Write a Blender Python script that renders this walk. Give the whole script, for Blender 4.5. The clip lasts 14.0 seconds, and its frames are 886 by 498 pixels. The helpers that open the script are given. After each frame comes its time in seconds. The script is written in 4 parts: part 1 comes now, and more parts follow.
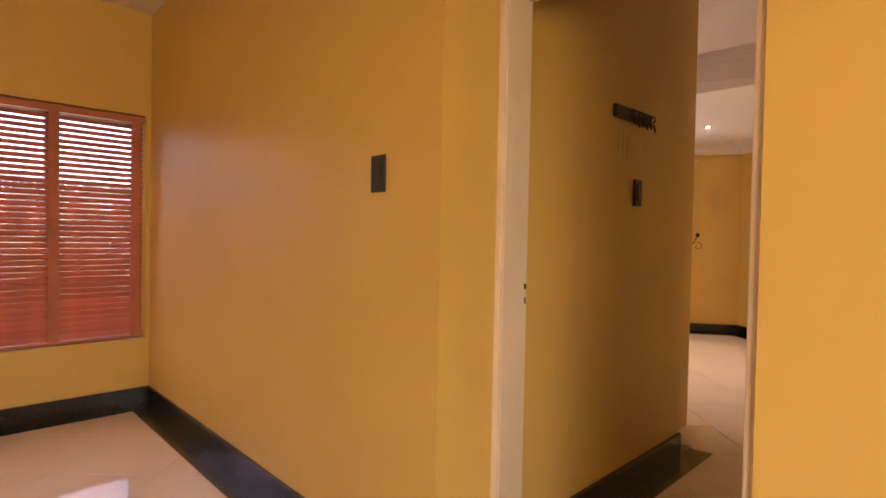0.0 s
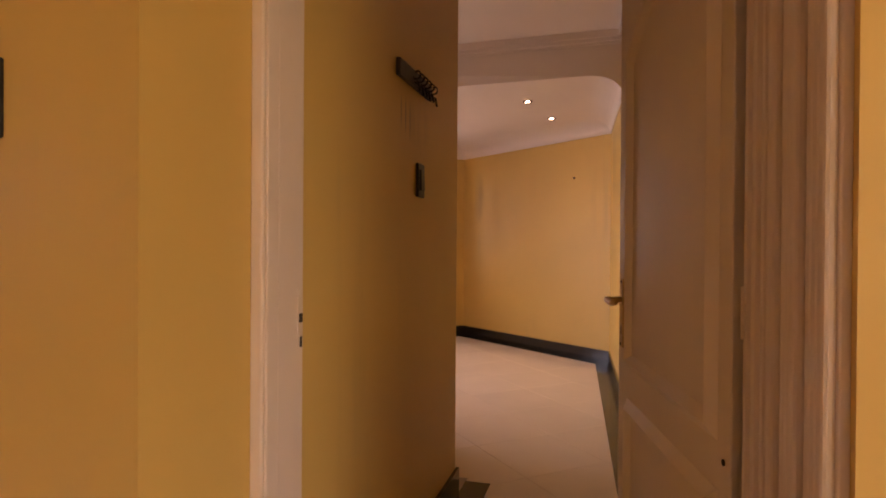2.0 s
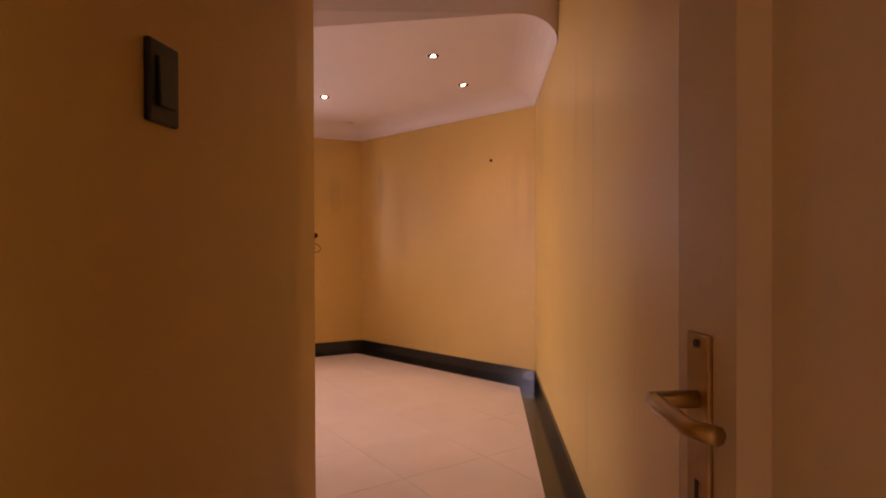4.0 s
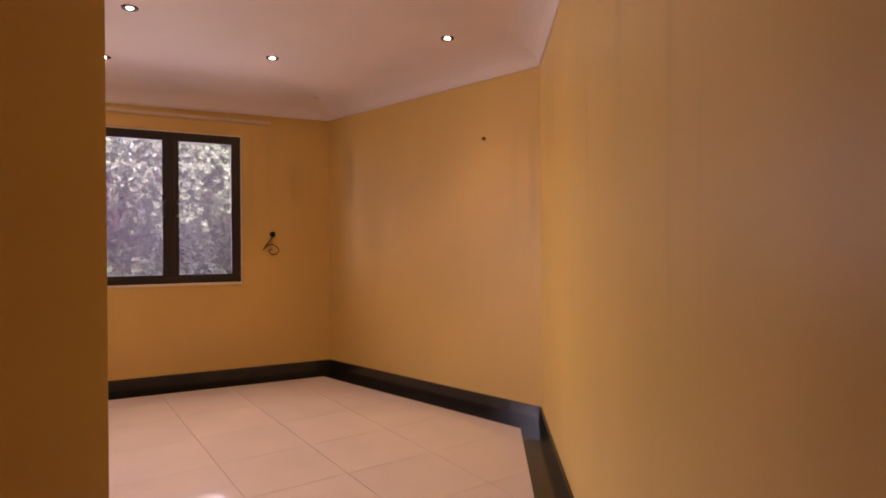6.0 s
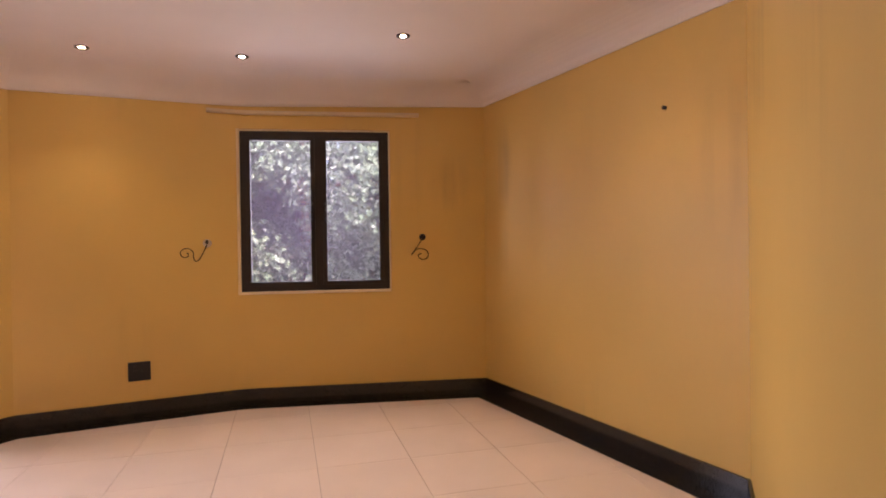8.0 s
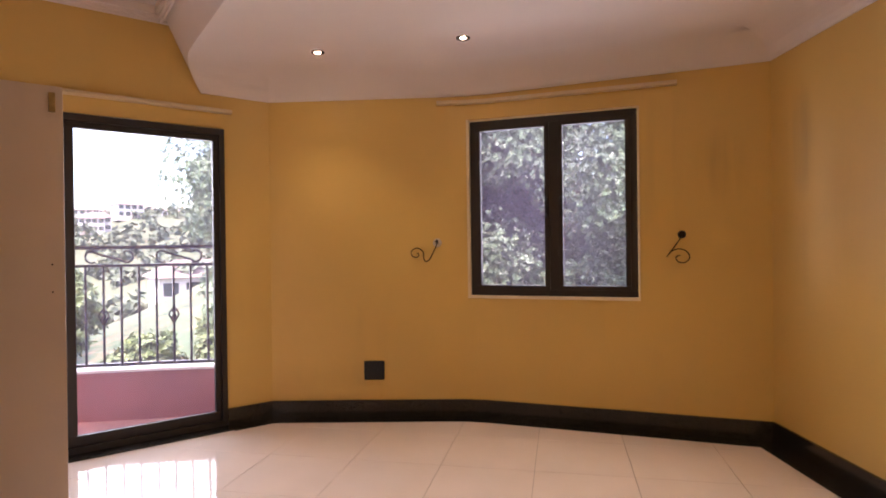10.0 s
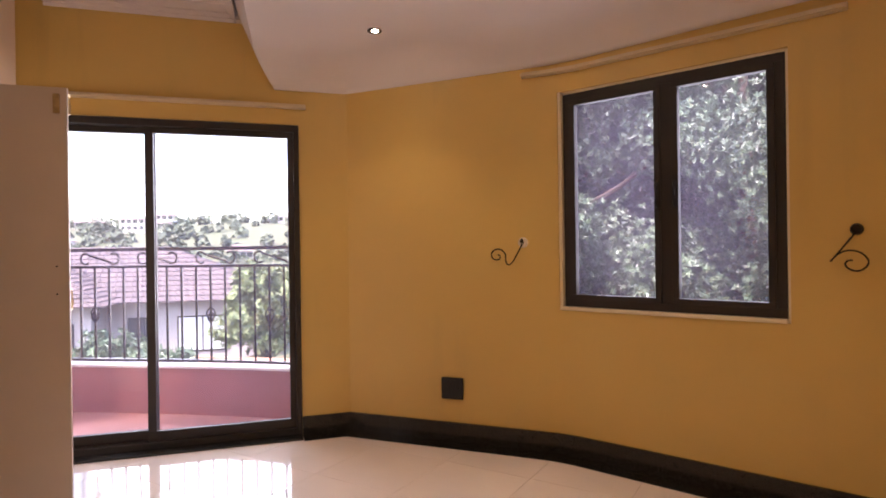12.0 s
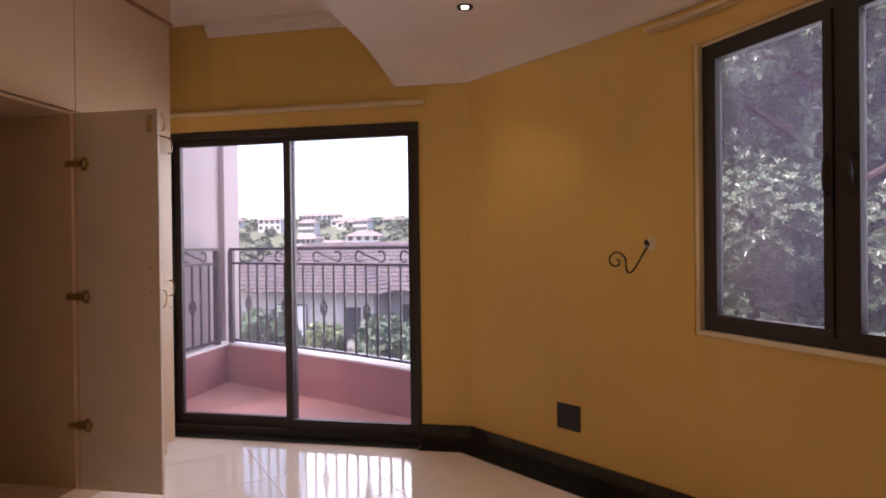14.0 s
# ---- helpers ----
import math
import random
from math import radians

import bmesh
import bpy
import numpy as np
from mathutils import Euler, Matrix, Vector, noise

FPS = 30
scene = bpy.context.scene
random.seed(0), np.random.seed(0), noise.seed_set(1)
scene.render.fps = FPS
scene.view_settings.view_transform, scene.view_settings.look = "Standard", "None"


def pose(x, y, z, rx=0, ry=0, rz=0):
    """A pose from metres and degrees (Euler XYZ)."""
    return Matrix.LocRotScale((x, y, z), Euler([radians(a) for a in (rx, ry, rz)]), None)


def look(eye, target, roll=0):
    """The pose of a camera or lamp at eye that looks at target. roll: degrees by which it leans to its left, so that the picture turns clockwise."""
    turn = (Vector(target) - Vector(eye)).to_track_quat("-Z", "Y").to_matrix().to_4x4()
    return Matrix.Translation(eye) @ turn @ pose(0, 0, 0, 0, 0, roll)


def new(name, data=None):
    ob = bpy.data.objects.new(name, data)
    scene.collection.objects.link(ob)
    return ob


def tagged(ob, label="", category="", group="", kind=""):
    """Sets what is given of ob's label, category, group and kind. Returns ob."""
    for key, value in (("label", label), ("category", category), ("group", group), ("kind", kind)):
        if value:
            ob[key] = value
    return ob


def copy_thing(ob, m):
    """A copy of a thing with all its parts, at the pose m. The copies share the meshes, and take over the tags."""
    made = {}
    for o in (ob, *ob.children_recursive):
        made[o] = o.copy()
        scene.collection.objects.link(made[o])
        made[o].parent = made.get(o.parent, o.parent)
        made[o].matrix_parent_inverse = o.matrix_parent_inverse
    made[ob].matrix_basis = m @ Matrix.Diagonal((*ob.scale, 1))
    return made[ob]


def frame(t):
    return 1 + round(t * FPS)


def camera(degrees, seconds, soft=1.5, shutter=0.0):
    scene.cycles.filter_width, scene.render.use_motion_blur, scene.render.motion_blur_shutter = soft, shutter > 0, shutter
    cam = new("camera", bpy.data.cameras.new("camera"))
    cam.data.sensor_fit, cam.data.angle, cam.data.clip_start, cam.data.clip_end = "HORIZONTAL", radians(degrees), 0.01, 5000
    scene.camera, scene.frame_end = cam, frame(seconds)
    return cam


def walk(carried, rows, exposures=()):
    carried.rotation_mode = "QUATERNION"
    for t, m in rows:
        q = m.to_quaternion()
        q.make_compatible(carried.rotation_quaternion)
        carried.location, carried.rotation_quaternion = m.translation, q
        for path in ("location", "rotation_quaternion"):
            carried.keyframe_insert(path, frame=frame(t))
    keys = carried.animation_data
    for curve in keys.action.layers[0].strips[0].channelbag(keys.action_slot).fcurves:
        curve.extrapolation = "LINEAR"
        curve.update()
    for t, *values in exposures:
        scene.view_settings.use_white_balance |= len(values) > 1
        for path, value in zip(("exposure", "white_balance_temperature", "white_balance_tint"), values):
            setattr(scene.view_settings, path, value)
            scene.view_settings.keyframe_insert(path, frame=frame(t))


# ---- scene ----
cam = camera(75.1, 14.0, soft=1.8)
PATH = [
    (0, (0.515, -6.851, 1.233), (-0.862, -5.401, 1.189), 1.1),
    (0.5, (0.282, -6.759, 1.228), (-0.881, -5.133, 1.192), 1.1),
    (1, (0.13, -6.682, 1.233), (-0.759, -4.891, 1.208), 1.0),
    (1.5, (0.029, -6.493, 1.218), (-0.638, -4.608, 1.202), 0.8),
    (2, (-0.072, -6.249, 1.214), (-0.608, -4.322, 1.203), 0.4),
    (2.5, (-0.158, -5.988, 1.221), (-0.56, -4.028, 1.207), 0.3),
    (3, (-0.172, -5.661, 1.196), (-0.459, -3.682, 1.185), 0.2),
    (5.5, (-0.238, -4.124, 1.223), (-0.464, -2.137, 1.206), -0.3),
    (6, (-0.206, -3.889, 1.207), (-0.436, -1.903, 1.194), -0.3),
    (6.5, (-0.123, -3.66, 1.22), (-0.472, -1.691, 1.207), -0.5),
    (7, (-0.082, -3.436, 1.223), (-0.633, -1.513, 1.209), -0.6),
    (7.5, (-0.072, -3.238, 1.251), (-0.771, -1.364, 1.236), -0.8),
    (8, (-0.092, -3.055, 1.251), (-0.976, -1.261, 1.235), -0.8),
    (8.5, (-0.113, -2.871, 1.252), (-1.243, -1.222, 1.237), -0.7),
    (9, (-0.161, -2.737, 1.248), (-1.479, -1.232, 1.235), -0.7),
    (11.5, (-0.387, -1.656, 1.265), (-2.244, -0.914, 1.264), -0.8),
    (12, (-0.417, -1.363, 1.252), (-2.332, -0.788, 1.252), -0.8),
    (12.5, (-0.463, -1.031, 1.251), (-2.436, -0.702, 1.254), -0.7),
    (13, (-0.582, -0.736, 1.263), (-2.576, -0.59, 1.263), -0.5),
    (13.5, (-0.693, -0.526, 1.272), (-2.692, -0.573, 1.263), -0.7),
    (14, (-0.771, -0.349, 1.291), (-2.74, -0.702, 1.28), -0.7),
]
walk(cam, [(t, look(eye, target, roll)) for t, eye, target, roll in PATH],
     exposures=[(0.0, 3.6, 7800, 17), (1.5, 3.2, 7600, 25), (2.5, 3.05, 7800, 35), (3.0, 3.1, 7900, 43), (5.5, 3.0, 7600, 38), (6.5, 3.1, 7200, 29), (7.5, 3.25, 6900, 23), (9.0, 3.15, 6700, 18), (12.5, 3.1, 6500, 15), (14.0, 2.45, 6550, 15)])

# ---- light ----
world = bpy.data.worlds.new("sky")
scene.world = world
world.use_nodes = True
sky = world.node_tree.nodes.new("ShaderNodeTexSky")
sky.sky_type = "NISHITA"
sky.sun_disc = False
sky.sun_elevation, sky.sun_rotation = radians(56), radians(149)
sky.air_density, sky.dust_density, sky.ozone_density = 1.0, 2.5, 1.0
bg = world.node_tree.nodes["Background"]
bg.inputs["Strength"].default_value = 0.15
world.node_tree.links.new(sky.outputs[0], bg.inputs[0])
sun = new("sun", bpy.data.lights.new("sun", "SUN"))
sun.data.energy, sun.data.angle, sun.data.color = 1.2, radians(12), (1.0, 0.96, 0.9)
sun.matrix_world = look((9, -15, 26), (0, 0, 0))


def sky_lamp(name, at, to, w, h, energy):
    """The sky's light in an opening."""
    ob = new(name, bpy.data.lights.new(name, "AREA"))
    ob.data.shape, ob.data.size, ob.data.size_y, ob.data.energy = "RECTANGLE", w, h, energy
    ob.data.color = (0.94, 0.95, 1.0)
    ob.matrix_world = look(at, to)
    return ob


sky_lamp("daylight_slider", (-6.9, -1.5, 1.75), (0, -2.3, 0.9), 3.4, 2.7, 32.0)
sky_lamp("daylight_window", (-3.22, 0.86, 1.55), (-2.55, 0.06, 1.35), 1.0, 1.15, 2.0)
sky_lamp("daylight_blinds", (-4.02, -6.3, 1.25), (0, -6.3, 1.2), 1.7, 1.4, 2.0).data.color = (1.0, 0.66, 0.42)
# added warm fill at an unseen opening, brightens landing and key wall
sky_lamp("unseen_landing_fill", (3.1, -8.45, 1.5), (-0.5, -5.1, 1.25), 1.6, 1.3, 5.2).data.color = (1.0, 0.86, 0.55)


# ---- materials ----
def mat(name, color, rough=0.6, metal=0.0, var=0.12, scale=3.0, fine=60.0, bump=0.15, spec=0.5, dist=0.004, stain=0.0, tint=None, rand=0.0):
    m = bpy.data.materials.new(name)
    m.use_nodes = True
    nt = m.node_tree
    n, l = nt.nodes, nt.links
    b = n["Principled BSDF"]
    b.inputs["Roughness"].default_value, b.inputs["Metallic"].default_value = rough, metal
    b.inputs["Specular IOR Level"].default_value = spec
    tc = n.new("ShaderNodeTexCoord")
    big, small = n.new("ShaderNodeTexNoise"), n.new("ShaderNodeTexNoise")
    big.inputs["Scale"].default_value, big.inputs["Detail"].default_value = scale, 5
    small.inputs["Scale"].default_value, small.inputs["Detail"].default_value = fine, 3
    for t in (big, small):
        l.new(tc.outputs["Object"], t.inputs["Vector"])
    ramp = n.new("ShaderNodeMapRange")
    ramp.inputs["From Min"].default_value, ramp.inputs["From Max"].default_value = 0.3, 0.7
    ramp.inputs["To Min"].default_value, ramp.inputs["To Max"].default_value = 1 - var, 1 + var
    l.new(big.outputs[0], ramp.inputs["Value"])
    mul = n.new("ShaderNodeVectorMath")
    mul.operation = "SCALE"
    mul.inputs[0].default_value = color
    l.new(ramp.outputs[0], mul.inputs["Scale"])
    out = mul.outputs[0]
    if tint:
        mx = n.new("ShaderNodeMix")
        mx.data_type = "RGBA"
        mx.inputs["B"].default_value = (*tint, 1)
        r2 = n.new("ShaderNodeMapRange")
        r2.inputs["From Min"].default_value, r2.inputs["From Max"].default_value = 0.5, 0.75
        r2.inputs["To Max"].default_value = stain
        l.new(small.outputs[0], r2.inputs["Value"])
        l.new(r2.outputs[0], mx.inputs["Factor"])
        l.new(out, mx.inputs["A"])
        out = mx.outputs["Result"]
    if rand:
        oi = n.new("ShaderNodeObjectInfo")
        r3 = n.new("ShaderNodeMapRange")
        r3.inputs["To Min"].default_value, r3.inputs["To Max"].default_value = 1 - rand, 1 + rand
        l.new(oi.outputs["Random"], r3.inputs["Value"])
        s2 = n.new("ShaderNodeVectorMath")
        s2.operation = "SCALE"
        l.new(out, s2.inputs[0])
        l.new(r3.outputs[0], s2.inputs["Scale"])
        out = s2.outputs[0]
    l.new(out, b.inputs["Base Color"])
    if bump:
        bp = n.new("ShaderNodeBump")
        bp.inputs["Strength"].default_value, bp.inputs["Distance"].default_value = bump, dist
        l.new(small.outputs[0], bp.inputs["Height"])
        l.new(bp.outputs[0], b.inputs["Normal"])
    return m


# damp runs, grubby patches and key scuffs: place, half width, half height, strength
STAINS = [(0.03, -0.5, 2.1, 0.42, 0.6, 0.28), (-1.68, 1.27, 1.85, 0.16, 0.42, 0.6), (-2.2, 1.36, 1.75, 0.24, 0.32, 0.55),
          (-0.1, 0.08, 1.65, 0.16, 0.55, 0.45), (-0.765, -4.12, 1.68, 0.17, 0.13, 0.45)]
STAINS += [(-0.763, -4.33 + 0.048 * k, 1.69 - 0.008 * k, 0.009, 0.075 + 0.012 * (k % 3), 0.95) for k in range(6)]


def wall_paint(name, color, stain=(0.35, 0.22, 0.09), amount=0.3):
    """Satin wall paint with faint roller marks, water runs under the ceiling and grubby blotches."""
    m = mat(name, color, 0.42, var=0.05, scale=1.1, fine=140, bump=0.12, dist=0.002)
    nt = m.node_tree
    n, l = nt.nodes, nt.links
    b = n["Principled BSDF"]
    src = b.inputs["Base Color"].links[0].from_socket
    tc = n.new("ShaderNodeTexCoord")
    mp = n.new("ShaderNodeMapping")
    mp.inputs["Scale"].default_value = (7, 7, 0.55)
    l.new(tc.outputs["Object"], mp.inputs["Vector"])
    runs = n.new("ShaderNodeTexNoise")
    runs.inputs["Scale"].default_value, runs.inputs["Detail"].default_value = 1.0, 4
    l.new(mp.outputs[0], runs.inputs["Vector"])
    blot = n.new("ShaderNodeTexNoise")
    blot.inputs["Scale"].default_value, blot.inputs["Detail"].default_value = 0.9, 2
    l.new(tc.outputs["Object"], blot.inputs["Vector"])
    a = n.new("ShaderNodeMapRange")
    a.inputs["From Min"].default_value, a.inputs["From Max"].default_value = 0.56, 0.74
    l.new(runs.outputs[0], a.inputs["Value"])
    c = n.new("ShaderNodeMapRange")
    c.inputs["From Min"].default_value, c.inputs["From Max"].default_value = 0.5, 0.68
    c.inputs["To Max"].default_value = amount
    l.new(blot.outputs[0], c.inputs["Value"])
    f = n.new("ShaderNodeMath")
    f.operation = "MULTIPLY"
    l.new(a.outputs[0], f.inputs[0])
    l.new(c.outputs[0], f.inputs[1])
    total = f.outputs[0]
    thin = n.new("ShaderNodeMapRange")
    thin.inputs["From Min"].default_value, thin.inputs["From Max"].default_value = 0.38, 0.66
    l.new(runs.outputs[0], thin.inputs["Value"])
    for x, y, z, r, h, strength in STAINS:
        mp2 = n.new("ShaderNodeMapping")
        mp2.vector_type = "TEXTURE"
        mp2.inputs["Location"].default_value, mp2.inputs["Scale"].default_value = (x, y, z), (r, r, h)
        l.new(tc.outputs["Object"], mp2.inputs["Vector"])
        ln = n.new("ShaderNodeVectorMath")
        ln.operation = "LENGTH"
        l.new(mp2.outputs[0], ln.inputs[0])
        fade = n.new("ShaderNodeMapRange")
        fade.interpolation_type = "SMOOTHSTEP"
        fade.inputs["From Min"].default_value, fade.inputs["From Max"].default_value = 1.0, 0.35
        fade.inputs["To Max"].default_value = strength
        l.new(ln.outputs["Value"], fade.inputs["Value"])
        k = n.new("ShaderNodeMath")
        k.operation = "MULTIPLY"
        l.new(fade.outputs[0], k.inputs[0])
        l.new(thin.outputs[0], k.inputs[1])
        top = n.new("ShaderNodeMath")
        top.operation = "MAXIMUM"
        l.new(total, top.inputs[0])
        l.new(k.outputs[0], top.inputs[1])
        total = top.outputs[0]
    mx = n.new("ShaderNodeMix")
    mx.data_type = "RGBA"
    mx.inputs["B"].default_value = (*stain, 1)
    l.new(total, mx.inputs["Factor"])
    l.new(src, mx.inputs["A"])
    l.new(mx.outputs["Result"], b.inputs["Base Color"])
    return m


def glass(name, tintc=(0.93, 0.92, 0.96), haze=0.06):
    """Thin pane: clear, with a reflection and a translucent violet veil that imitates glare and haze along with dust.
    """
    m = bpy.data.materials.new(name)
    m.use_nodes = True
    n, l = m.node_tree.nodes, m.node_tree.links
    n.remove(n["Principled BSDF"])
    tr, gl, mx, lw = n.new("ShaderNodeBsdfTransparent"), n.new("ShaderNodeBsdfGlossy"), n.new("ShaderNodeMixShader"), n.new("ShaderNodeFresnel")
    du, mx2, no, mr = n.new("ShaderNodeBsdfTranslucent"), n.new("ShaderNodeMixShader"), n.new("ShaderNodeTexNoise"), n.new("ShaderNodeMapRange")
    # violet of the imitated glare and outdoor haze
    du.inputs["Color"].default_value = (0.74, 0.60, 0.94, 1)
    no.inputs["Scale"].default_value = 2.5
    mr.inputs["To Min"].default_value, mr.inputs["To Max"].default_value = haze * 0.6, haze * 1.4
    tr.inputs["Color"].default_value = (*tintc, 1)
    gl.inputs["Roughness"].default_value = 0.02
    lw.inputs["IOR"].default_value = 1.45
    l.new(no.outputs[0], mr.inputs["Value"])
    l.new(mr.outputs[0], mx2.inputs["Fac"])
    l.new(tr.outputs[0], mx2.inputs[1])
    l.new(du.outputs[0], mx2.inputs[2])
    l.new(lw.outputs[0], mx.inputs["Fac"])
    l.new(mx2.outputs[0], mx.inputs[1])
    l.new(gl.outputs[0], mx.inputs[2])
    l.new(mx.outputs[0], n["Material Output"].inputs["Surface"])
    return m


def glow(name, color, strength):
    m = mat(name, color, bump=0, var=0.0)
    b = m.node_tree.nodes["Principled BSDF"]
    b.inputs["Emission Color"].default_value = (*color, 1)
    b.inputs["Emission Strength"].default_value = strength
    return m


YELLOW = wall_paint("yellow_wall_paint", (0.69, 0.455, 0.135))
WHITE_CEIL = mat("white_ceiling_paint", (0.80, 0.72, 0.69), 0.7, var=0.03, scale=1.5, fine=90, bump=0.08)
WHITE_GLOSS = mat("white_gloss_paint", (0.76, 0.63, 0.52), 0.48, var=0.04, scale=4, fine=50, bump=0.06)
CREAM = mat("cream_melamine", (0.63, 0.45, 0.30), 0.38, var=0.04, scale=3, fine=80, bump=0.04)
GRANITE = mat("black_granite", (0.012, 0.011, 0.011), 0.16, var=0.35, scale=30, fine=160, bump=0.02, tint=(0.07, 0.065, 0.06), stain=0.5)
TILE = mat("cream_porcelain_tile", (0.80, 0.68, 0.61), 0.07, var=0.04, scale=2.2, fine=25, bump=0.015, dist=0.002, rand=0.02)
GROUT = mat("grey_grout", (0.34, 0.28, 0.25), 0.8, var=0.1)
BRONZE = mat("dark_bronze_aluminium", (0.022, 0.016, 0.014), 0.5, metal=0.0, var=0.1, fine=120, bump=0.03)
BLACK_PLASTIC = mat("black_plastic", (0.012, 0.012, 0.014), 0.42, var=0.1, bump=0.02)
BRASS = mat("worn_brass", (0.52, 0.38, 0.2), 0.3, metal=0.9, var=0.2, scale=30, bump=0.05)
IRON = mat("black_wrought_iron", (0.02, 0.014, 0.012), 0.5, metal=0.5, var=0.2, scale=40, bump=0.1)
PLASTER = mat("bare_plaster", (0.66, 0.56, 0.46), 0.8, var=0.15, scale=20, bump=0.3)
# screws and plugs, also the dark of holes and of the shaded hinge gap
SCREW_AND_SHADE = mat("dark_metal_and_shade", (0.035, 0.022, 0.018), 0.6, metal=0.0)
BLIND = mat("red_brown_wooden_slat", (0.46, 0.15, 0.10), 0.45, var=0.18, scale=6, fine=50, bump=0.06, rand=0.1)
RED_OXIDE = mat("red_oxide_plaster", (0.34, 0.125, 0.115), 0.7, var=0.15, scale=2.5, fine=60, bump=0.2)
RED_FLOOR = mat("red_stoep_floor", (0.42, 0.19, 0.16), 0.5, var=0.12, scale=2, fine=40, bump=0.1)
MAUVE = mat("grey_mauve_plaster", (0.35, 0.285, 0.29), 0.8, var=0.08, scale=1.2, fine=90, bump=0.2)
PALE_CAP = mat("pale_plaster_cap", (0.75, 0.68, 0.66), 0.7, var=0.08)
GLASS = glass("window_glass", (0.93, 0.90, 0.98), 0.024)
GLASS_CLEAR = glass("door_glass", (0.97, 0.95, 0.98), 0.02)
LAMP_GLOW = glow("lamp_glow", (1.0, 0.8, 0.55), 30)
CHROME = mat("dark_nickel_ring", (0.045, 0.034, 0.028), 0.45, metal=0.6, bump=0)
LEAF = mat("broad_green_leaf", (0.11, 0.155, 0.085), 0.33, var=0.4, scale=1.3, fine=9, bump=0.0, tint=(0.27, 0.31, 0.22), stain=0.6)
LEAF2 = mat("yellow_green_leaf", (0.13, 0.165, 0.07), 0.5, var=0.35, scale=2, fine=9, bump=0.0, tint=(0.3, 0.3, 0.08), stain=0.6)
BARK = mat("grey_brown_bark", (0.12, 0.085, 0.065), 0.9, var=0.3, scale=6, bump=0.5, dist=0.02)
EARTH = mat("grass_and_red_earth", (0.085, 0.112, 0.058), 0.95, var=0.3, scale=0.35, fine=1.2, bump=0.4, dist=0.05, tint=(0.34, 0.17, 0.11), stain=0.8)
ROOF_TILE = mat("brown_concrete_roof_tile", (0.095, 0.070, 0.070), 0.8, var=0.2, scale=1.5, fine=20, bump=0.2, rand=0.1)
HOUSE_WALL = mat("pale_grey_render", (0.42, 0.37, 0.36), 0.85, var=0.08, scale=1.0, fine=30)
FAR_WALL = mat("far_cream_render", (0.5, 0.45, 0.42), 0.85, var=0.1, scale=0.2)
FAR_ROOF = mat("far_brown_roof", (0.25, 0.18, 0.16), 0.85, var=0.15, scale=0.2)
DARK_GLASS = mat("dark_window_glass", (0.05, 0.055, 0.06), 0.1, bump=0)
CURTAIN = mat("white_curtain", (0.7, 0.68, 0.68), 0.8, var=0.06, scale=8)
# lighter than the near leaves: distance haze put into the base colour
HAZED_SCRUB = mat("hazed_hillside_scrub", (0.13, 0.15, 0.10), 0.95, var=0.3, scale=0.05, fine=0.3, bump=0.0, tint=(0.2, 0.2, 0.14), stain=0.8)


# ---- mesh helpers ----
def mesh_of(bm, name, material, smooth=False):
    bmesh.ops.recalc_face_normals(bm, faces=bm.faces)
    me = bpy.data.meshes.new(name)
    bm.to_mesh(me)
    bm.free()
    for m in material if isinstance(material, (list, tuple)) else (material,):
        me.materials.append(m)
    if smooth:
        for p in me.polygons:
            p.use_smooth = True
    return me


def part(name, bm, material, parent=None, label="", smooth=False, m=None):
    ob = new(name, mesh_of(bm, name, material, smooth))
    if parent:
        ob.parent = parent
    if m is not None:
        ob.matrix_local = m
    if label:
        ob["label"] = label
    return ob


def thing(name, at=(0, 0, 0), rz=0.0, label="", category="", group="", kind=""):
    ob = new(name)
    ob.empty_display_size = 0.1
    ob.matrix_world = pose(*at, 0, 0, rz)
    return tagged(ob, label, category, group, kind)


def add_box(bm, lo, hi, m=None, bevel=0.0):
    lo, hi = Vector(lo), Vector(hi)
    made = bmesh.ops.create_cube(bm, size=1.0)["verts"]
    bmesh.ops.scale(bm, vec=hi - lo, verts=made)
    bmesh.ops.translate(bm, vec=(lo + hi) / 2, verts=made)
    if bevel:
        edges = list({e for v in made for e in v.link_edges})
        made = bmesh.ops.bevel(bm, geom=edges, offset=bevel, segments=2, affect="EDGES", profile=0.5)["verts"]
    if m is not None:
        bmesh.ops.transform(bm, matrix=m, verts=list({v for v in made}))
    return bm


def box(lo, hi, m=None, bevel=0.0):
    return add_box(bmesh.new(), lo, hi, m, bevel)


def prism(points, z0, z1, bm=None):
    """A closed plan outline raised from z0 to z1."""
    bm = bm or bmesh.new()
    a = [bm.verts.new((x, y, z0)) for x, y in points]
    b = [bm.verts.new((x, y, z1)) for x, y in points]
    bm.faces.new(a[::-1])
    bm.faces.new(b)
    for i in range(len(a)):
        j = (i + 1) % len(a)
        bm.faces.new((a[i], a[j], b[j], b[i]))
    return bm


def cyl(r, h, seg=16, r2=None, m=None, bm=None):
    bm = bm or bmesh.new()
    made = bmesh.ops.create_cone(bm, cap_ends=True, segments=seg, radius1=r, radius2=r if r2 is None else r2, depth=h)["verts"]
    bmesh.ops.translate(bm, vec=(0, 0, h / 2), verts=made)
    if m is not None:
        bmesh.ops.transform(bm, matrix=m, verts=made)
    return bm


